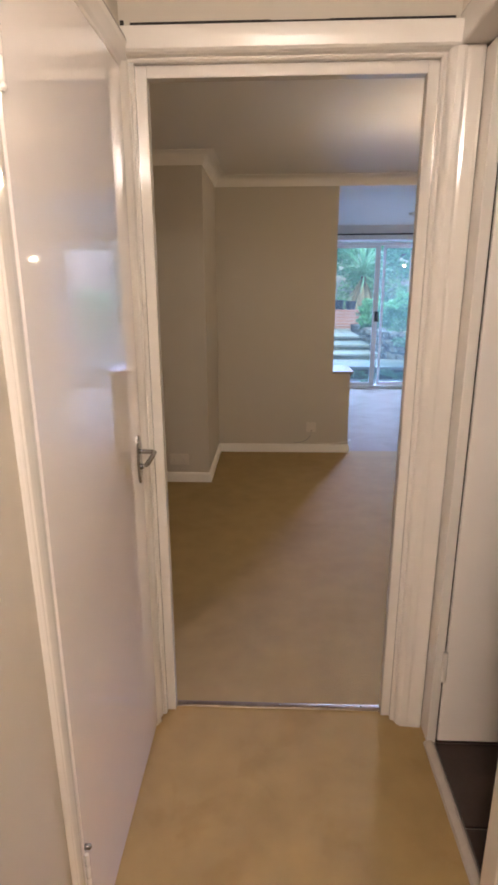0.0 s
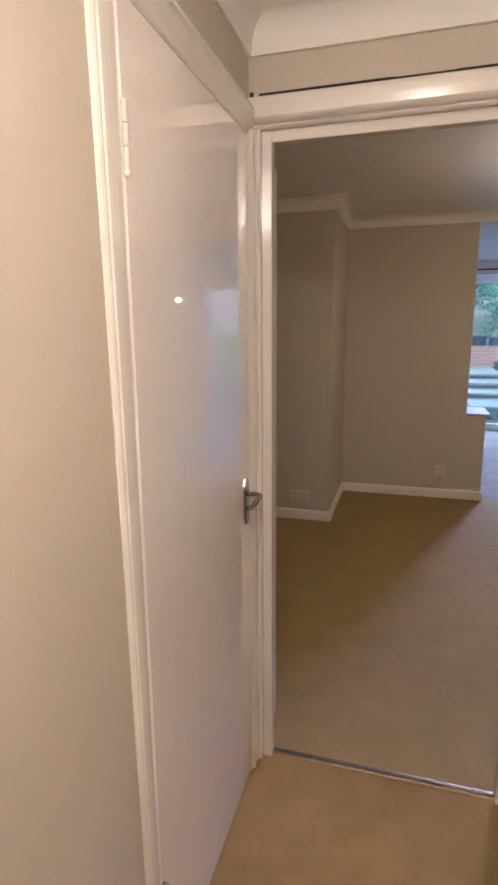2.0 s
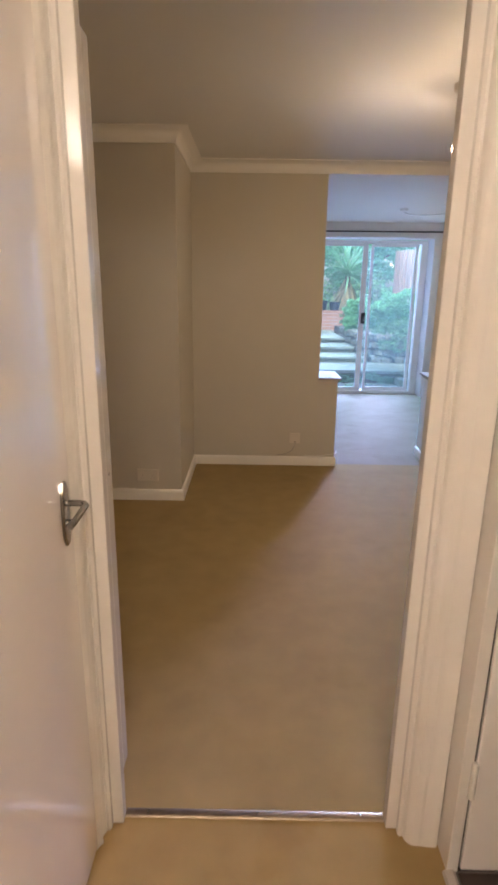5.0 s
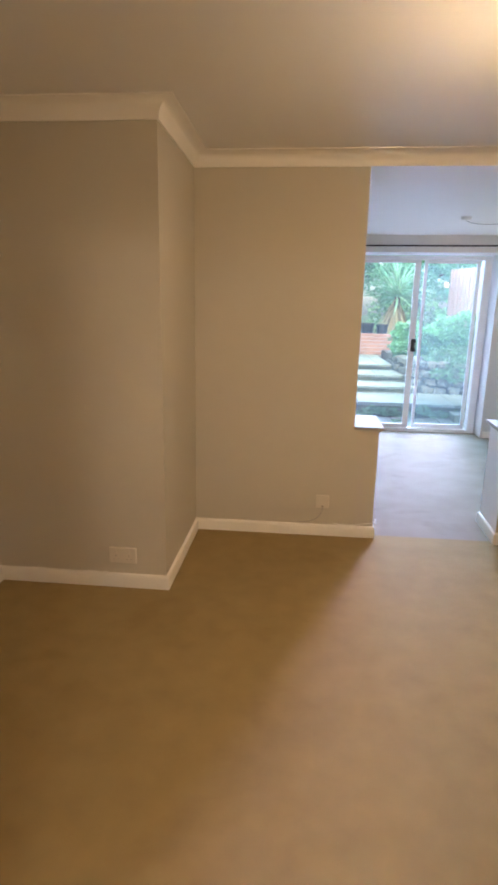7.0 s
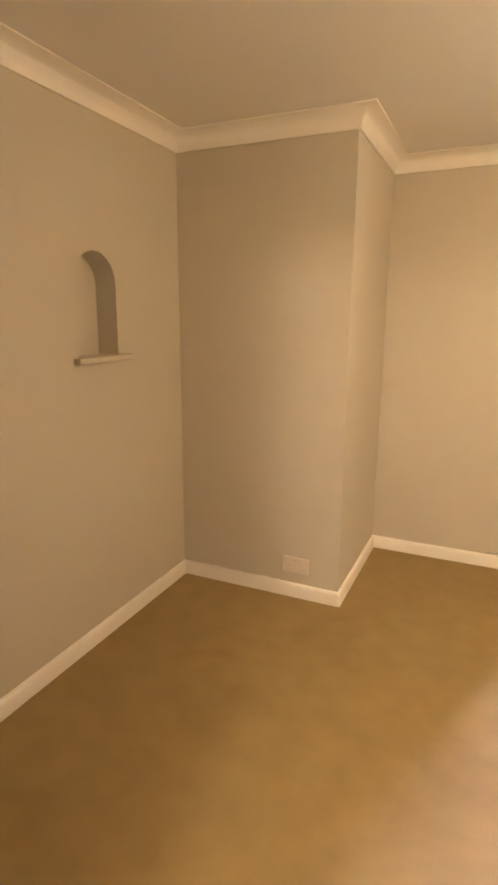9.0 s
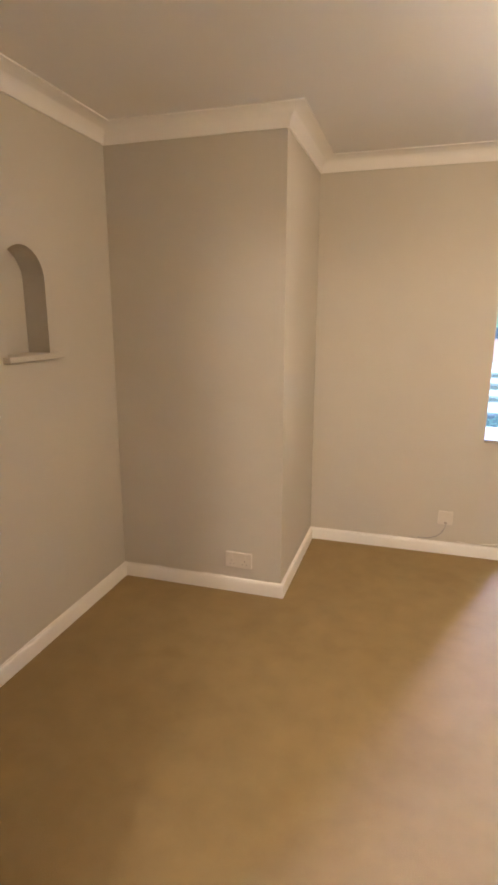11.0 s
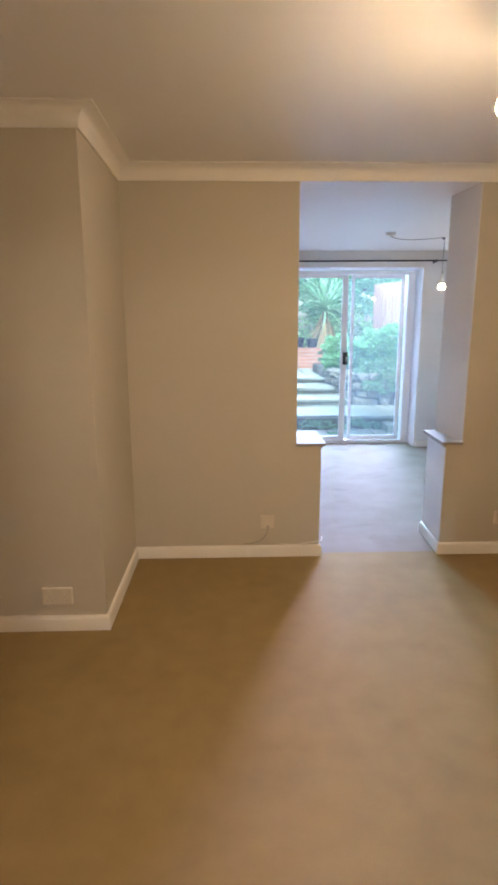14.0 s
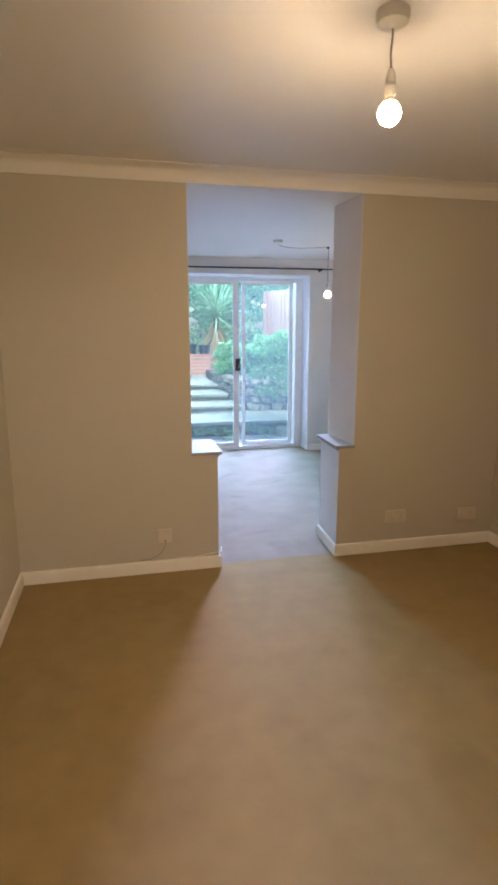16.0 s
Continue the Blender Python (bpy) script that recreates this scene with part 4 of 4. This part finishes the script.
shrub((2.75, 11.1, 0.55), [((2.75, 11.1, 1.05), (0.48, 0.5, 0.36)), ((2.4, 11.5, 0.95), (0.35, 0.4, 0.3)), ((3.05, 11.3, 0.95), (0.35, 0.4, 0.3))], 16000, 0.05, BUSH, 11,
      "rounded light green shrub in the raised bed")
shrub((2.75, 10.6, 0.5), [((2.55, 10.62, 0.68), (0.42, 0.26, 0.20)), ((3.0, 10.6, 0.72), (0.35, 0.28, 0.24)), ((2.95, 10.2, 0.5), (0.25, 0.12, 0.18)), ((2.6, 10.28, 0.52), (0.4, 0.14, 0.16)), ((3.1, 10.2, 0.36), (0.3, 0.12, 0.2))], 11000, 0.042, IVY, 12,
      "low grey-green shrub spilling over the stones")
shrub((2.08, 12.0, 0.6), [((2.12, 12.1, 0.98), (0.30, 0.35, 0.28)), ((2.0, 11.7, 0.78), (0.2, 0.3, 0.18))], 8000, 0.05, BUSH, 13, "bright green shrub at the edge of the steps")


def tree(at, height, blobs, count, size, mat, seed, label):
    t = thing("tree", at, label, "tree", "trees behind the garden")
    bm = bmesh.new()
    x, y, z = at
    tube(bm, [(x, y, z), (x + 0.05, y, z + height * 0.35), (x - 0.05, y, z + height * 0.7)], 0.09, 10)
    for v in bm.verts:
        f = 1 - 0.5 * (v.co.z - z) / height
        v.co.x, v.co.y = x + (v.co.x - x) * f, y + (v.co.y - y) * f
    trunk = piece("trunk", bm, BARK, t, "", True)
    for b, _ in blobs:
        bm = bmesh.new()
        tube(bm, [(x, y, z + height * 0.4), ((x + b[0]) / 2, (y + b[1]) / 2, (z + height * 0.4 + b[2]) / 2 + 0.1), b], 0.035, 6)
        piece("limb", bm, BARK, t)
    under(t, new("crown", leaf_mesh("crown", blobs, count, size, mat, seed)))


tree((0.9, 17.2, -0.1), 4.2, [((0.3, 17.0, 3.2), (1.2, 0.9, 0.9)), ((1.5, 17.4, 3.7), (1.1, 0.9, 0.9)), ((0.9, 17.2, 3.0), (1.2, 0.8, 0.6)), ((2.2, 17.1, 2.9), (0.9, 0.7, 0.7))], 15000, 0.10, TREE, 21,
     "leafy broad tree with hanging green branches")
tree((3.6, 19.0, -0.1), 5.0, [((3.2, 19.0, 3.9), (1.3, 1.0, 1.0)), ((4.6, 19.2, 3.4), (1.3, 1.0, 1.1)), ((2.9, 18.6, 2.3), (1.1, 0.9, 0.8)), ((4.1, 18.3, 2.5), (1.1, 0.8, 0.9)), ((3.6, 18.8, 3.2), (1.0, 0.8, 0.8))], 18000, 0.11, TREE, 22,
     "leafy tree beyond the fence")
hedge = thing("hedge", (2.0, 16.4, 0), "dense mixed hedge closing the garden", "hedge", kind="stuff")
under(hedge, new("leaves", leaf_mesh("leaves", [((x, 16.6 + 0.3 * math.sin(x * 3), 1.0), (0.75, 0.5, 0.85)) for x in (-0.8, 2.6, 3.4, 4.3)], 6500, 0.11, IVY, 23)))

moss = thing("moss_tufts", (1.5, 9.28, 0), "mossy grass tufts along the lowest step", "moss", kind="stuff")
under(moss, new("tufts", leaf_mesh("tufts", [((0.5 + i * 0.23, 9.27, 0.05 + 0.05 * math.sin(i * 2.3)), (0.14, 0.05, 0.07)) for i in range(9)]
                + [((0.7 + i * 0.4, 8.8 + 0.12 * math.sin(i * 4), -0.01), (0.12, 0.08, 0.025)) for i in range(4)], 3600, 0.035, IVY, 31, 0.3)))

# spiky palm-like plant
palm = thing("cordyline", (2.24, 14.6, 0.88), "spiky palm with green blades over a skirt of dead straw leaves", "palm")
bm = bmesh.new()
tube(bm, [(2.24, 14.6, 0.85), (2.25, 14.6, 1.2), (2.27, 14.6, 1.76)], 0.065, 12)
piece("trunk", bm, BARK, palm, "", True)


def blade_mesh(name, length, droop, mat, width=0.032):
    bm = bmesh.new()
    rows = []
    for k in range(8):
        f = k / 7
        w = width * (0.55 + 1.2 * f) * (1 - f) ** 0.55 + 0.001
        x, z = length * (f - 0.12 * droop * f * f), -droop * length * f * f
        rows.append((bm.verts.new((x, -w / 2, z + w * 0.18)), bm.verts.new((x, 0, z)), bm.verts.new((x, w / 2, z + w * 0.18))))
    for a, b in zip(rows, rows[1:]):
        bm.faces.new((a[0], a[1], b[1], b[0]))
        bm.faces.new((a[1], a[2], b[2], b[1]))
    return mesh_of(name, bm, mat, True)


greens = [blade_mesh("blade", l, d, BLADE) for l, d in ((0.84, 0.12), (0.95, 0.3), (0.88, 0.5))]
straws = [blade_mesh("dead_blade", l, d, DEADBLADE, 0.05) for l, d in ((0.62, 0.12), (0.80, 0.2))]
for i in range(130):
    ob = new("blade", greens[i % 3])
    ob.location = (2.27, 14.6, 1.78 + rng.uniform(-0.08, 0.1))
    ob.rotation_euler = (rng.uniform(-0.4, 0.4), radians(rng.uniform(-84, 8)), rng.uniform(0, 2 * math.pi))
    under(palm, ob)
for i in range(110):
    ob = new("dead_blade", straws[i % 2])
    ob.location = (2.26, 14.6, 1.70 + rng.uniform(-0.22, 0.06))
    ob.rotation_euler = (rng.uniform(-0.4, 0.4), radians(rng.uniform(40, 84)), rng.uniform(0, 2 * math.pi))
    under(palm, ob)

# kitchen tiles
kf = bpy.data.objects["floor_kitchen"]
bm = boxes((-0.147, 0.147, -0.147, 0.147, -0.006, 0.0), bevel=0.002)
tile_mesh = mesh_of("tile", bm, TILE)
for i in range(6):
    for j in range(-6, 2):
        ob = new("tile", tile_mesh)
        ob.location = (0.512 + 0.147 + i * 0.30, 1.195 + 0.15 + j * 0.30, 0.0)
        ob.parent = kf
